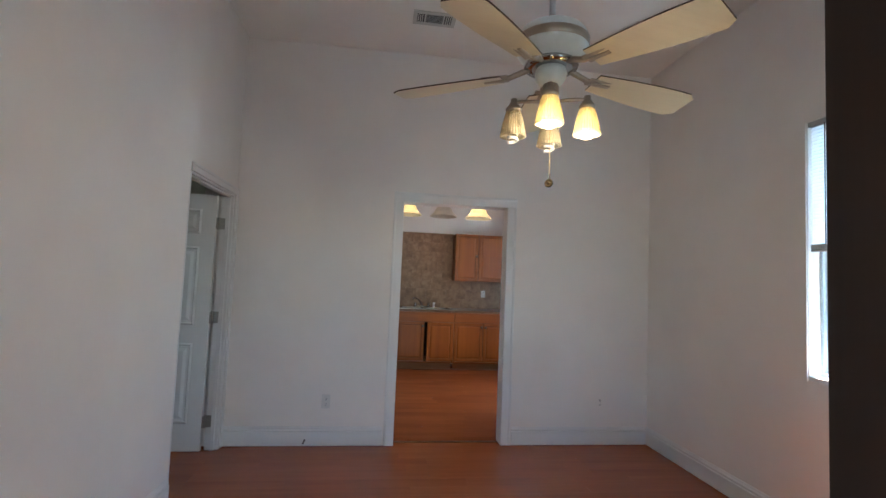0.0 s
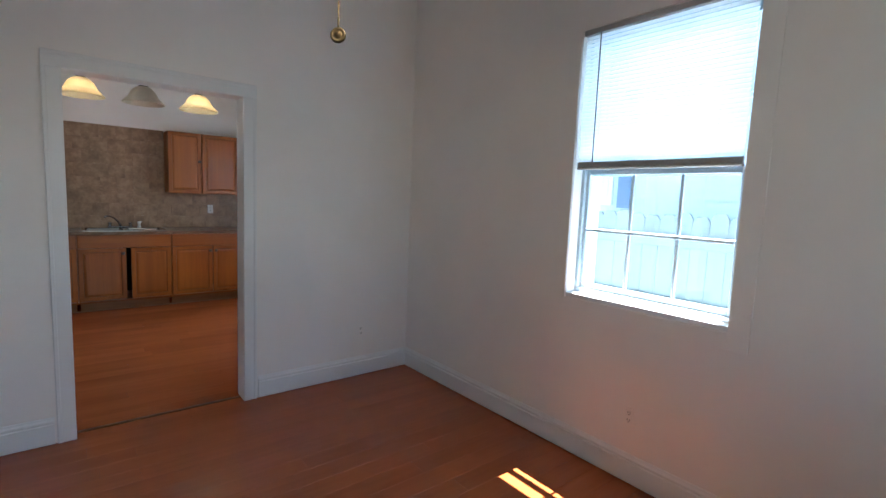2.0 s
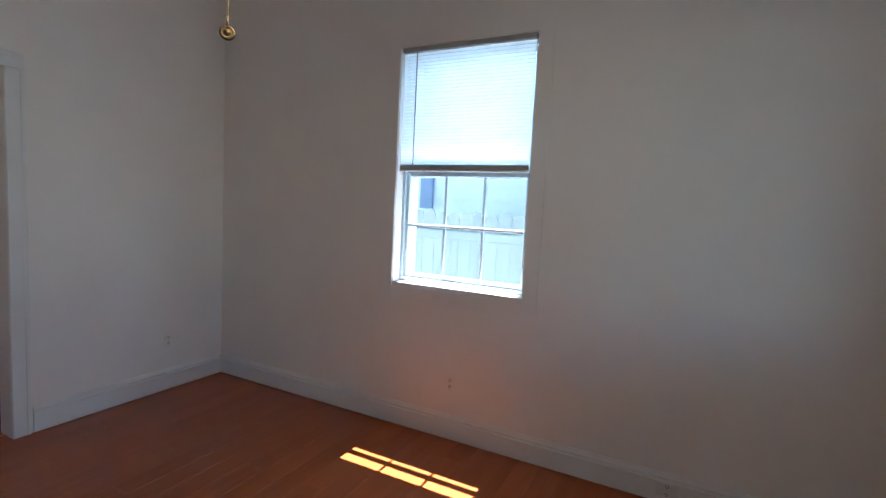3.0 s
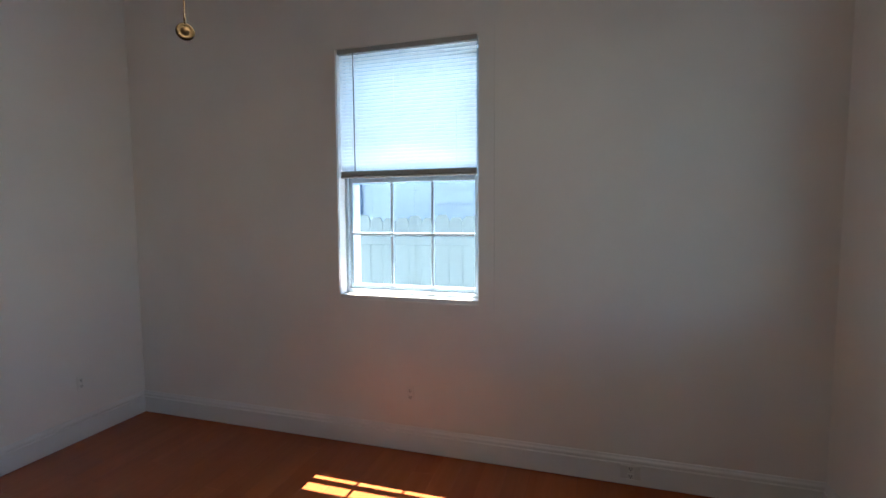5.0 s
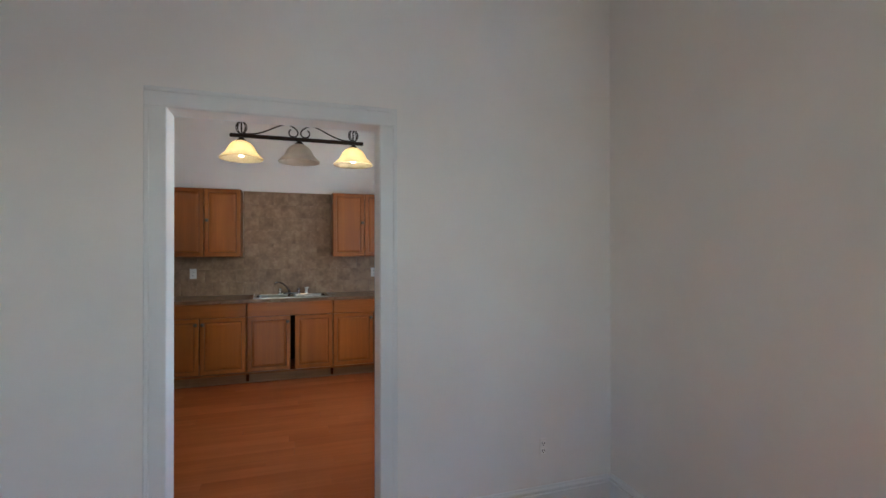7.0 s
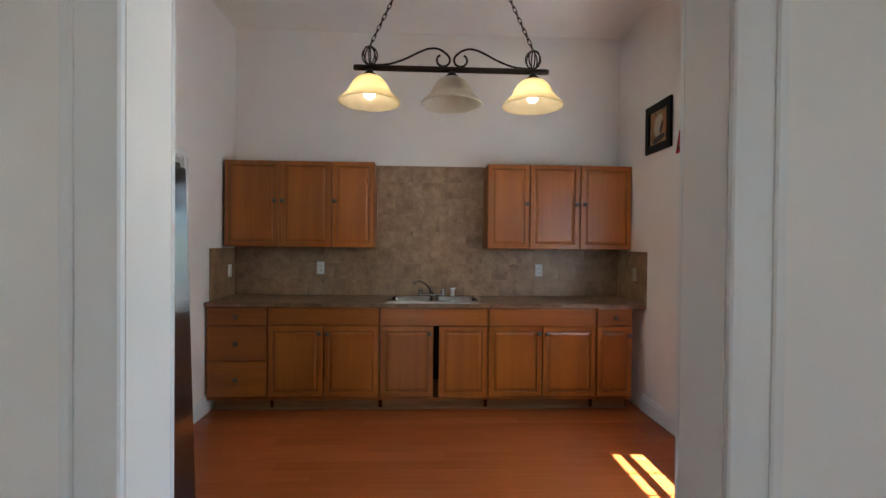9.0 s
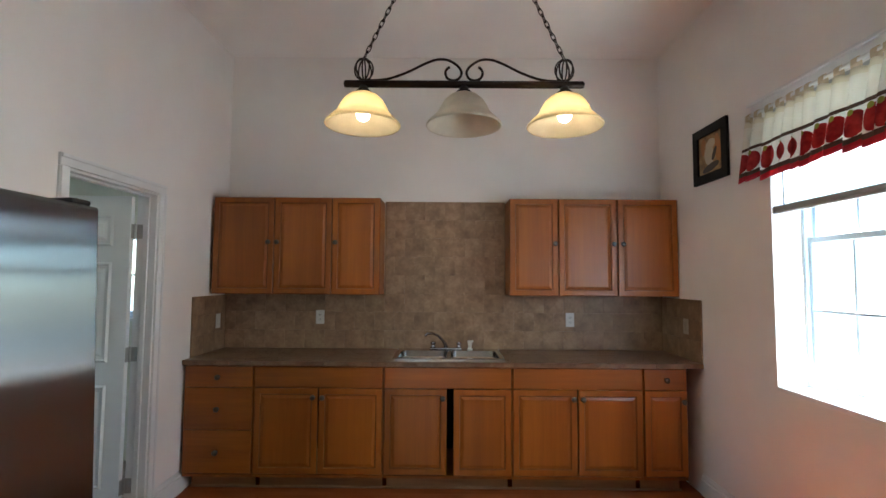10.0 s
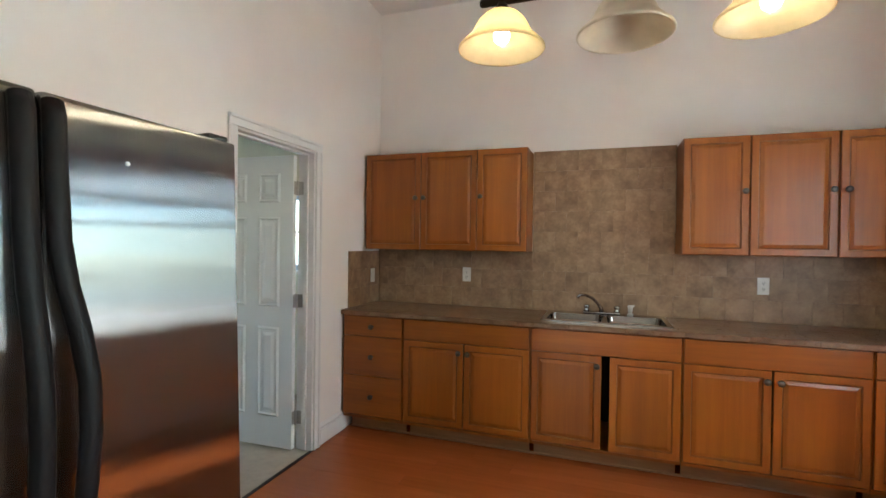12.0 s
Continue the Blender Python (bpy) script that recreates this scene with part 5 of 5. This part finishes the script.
# ---- floor planks, backsplash and worktop tiles ----
def planks(parent, x0, x1, y0, y1, wide=0.125, long=1.22, seed=1):
    rng = random.Random(seed)
    shared = {}
    y = y0
    while y < y1 - 0.004:
        yy = min(y + wide, y1)
        x = x0 - rng.uniform(0.1, long - 0.1)
        while x < x1:
            a, b = max(x, x0), min(x + long, x1)
            x += long
            if b - a < 0.03:
                continue
            key = (round(b - a, 4), round(yy - y, 4))
            if key not in shared:
                w, d = b - a - 0.0006, yy - y - 0.0006
                bm = bmesh.new()
                lo = [bm.verts.new((p, q, -0.0014)) for p, q in ((0, 0), (w, 0), (w, d), (0, d))]
                mi = [bm.verts.new((p, q, -0.0003)) for p, q in ((0, 0), (w, 0), (w, d), (0, d))]
                hi = [bm.verts.new((p, q, 0)) for p, q in ((0.0004, 0.0004), (w - 0.0004, 0.0004), (w - 0.0004, d - 0.0004), (0.0004, d - 0.0004))]
                for r, s in ((lo, mi), (mi, hi)):
                    for j in range(4):
                        bm.faces.new((r[j], r[(j + 1) % 4], s[(j + 1) % 4], s[j]))
                bm.faces.new(hi)
                ob = part("plank", bm, PLANK, parent)
                shared[key] = ob.data
            else:
                ob = new("plank", shared[key])
                ob.parent = parent
            ob.location = (a, y, 0)
        y = yy


planks(floor_living, LX0, LX1, LY0, 4.446, seed=3)
planks(floor_kitchen, KX0, KX1, 4.474, KY1, seed=8)


def tiles(parent, axis, at, u0, u1, v0, v1, size, mat, depth, seed, skip=None, shift=0.0):
    """Square tiles laid on a plane; axis and sign say which way they face."""
    rng = random.Random(seed)
    sw, sh = size
    shared = {}
    v, row = v0, 0
    while v < v1 - 0.01:
        vv = min(v + sh, v1)
        u = u0 - shift * sw * (row % 2)
        while u < u1 - 0.004:
            a, b = max(u, u0), min(u + sw, u1)
            u += sw
            if b - a < 0.012 or (skip and skip(a, b, v, vv)):
                continue
            key = (round(b - a, 4), round(vv - v, 4))
            if key not in shared:
                w, h = b - a - 0.001, vv - v - 0.001
                bm = panel_front(w, h, depth, [(0.0, 0.0008), (0.0008, 0.0)])
                ob = part("tile", bm, mat, parent)
                shared[key] = ob.data
            else:
                ob = new("tile", shared[key])
                ob.parent = parent
            bumpy = rng.uniform(0, 0.0005)
            if axis == "-y":
                ob.matrix_basis = pose(a, at - depth - bumpy, v)
            elif axis == "-x":
                ob.matrix_basis = pose(at - depth - bumpy, b, v, 0, 0, -90)
            else:
                ob.matrix_basis = pose(at + depth + bumpy, a, v, 0, 0, 90)
        v = vv
        row += 1


splash = structure(link("backsplash", slab("y", KY1 - 0.005, KY1 - 0.0005, (KX0 + 0.001, KX1 - 0.001), (0.915, 2.152),
                                            [(KX0 - 1, 0.316, 1.376, 3), (1.326, KX1 + 1, 1.376, 3)]), GROUT), "brown stone-look tile backsplash")
splash_w = structure(link("backsplash_west", box(KX0 + 0.0005, KX0 + 0.005, 7.64, KY1 - 0.006, 0.915, 1.358), GROUT), "brown tile return on side wall")
splash_e = structure(link("backsplash_east", box(KX1 - 0.005, KX1 - 0.0005, 7.56, KY1 - 0.006, 0.915, 1.362), GROUT), "brown tile return on side wall")
tiles(splash, "-y", KY1 - 0.0045, KX0 + 0.013, KX1 - 0.013, 0.922, 1.374, (0.166, 0.1508), TILE, 0.007, 5, None, 0.5)
tiles(splash, "-y", KY1 - 0.0045, 0.318, 1.324, 1.375, 2.152, (0.168, 0.1555), TILE, 0.007, 6, None, 0.5)
tiles(splash_w, "+x", KX0 + 0.0045, 7.64, KY1 - 0.014, 0.922, 1.358, (0.17, 0.1455), TILE, 0.007, 7)
tiles(splash_e, "-x", KX1 - 0.0045, 7.56, KY1 - 0.014, 0.922, 1.362, (0.17, 0.1467), TILE, 0.007, 9)


def counter_tiles():
    rng = random.Random(12)
    shared = {}
    xs = [KX0 + 0.004, -0.70, -0.37, -0.04, 0.29, SINK[0] + 0.01, 0.72, 0.99, SINK[1] - 0.01, 1.59, 1.92, 2.25, 2.632]
    ys = [FRONT - 0.017, SINK[2] + 0.01, 7.88, SINK[3] - 0.01, KY1 - 0.013]
    for a, b in zip(xs, xs[1:]):
        for c, d in zip(ys, ys[1:]):
            if SINK[0] - 0.02 < (a + b) / 2 < SINK[1] + 0.02 and SINK[2] < (c + d) / 2 < SINK[3]:
                continue
            ob = part("tile", box(0, b - a - 0.002, 0, d - c - 0.002, 0, 0.0075, 0.0012), COUNTER, worktop)
            ob.location = (a, c, 0.9135 + rng.uniform(0, 0.0006))


counter_tiles()
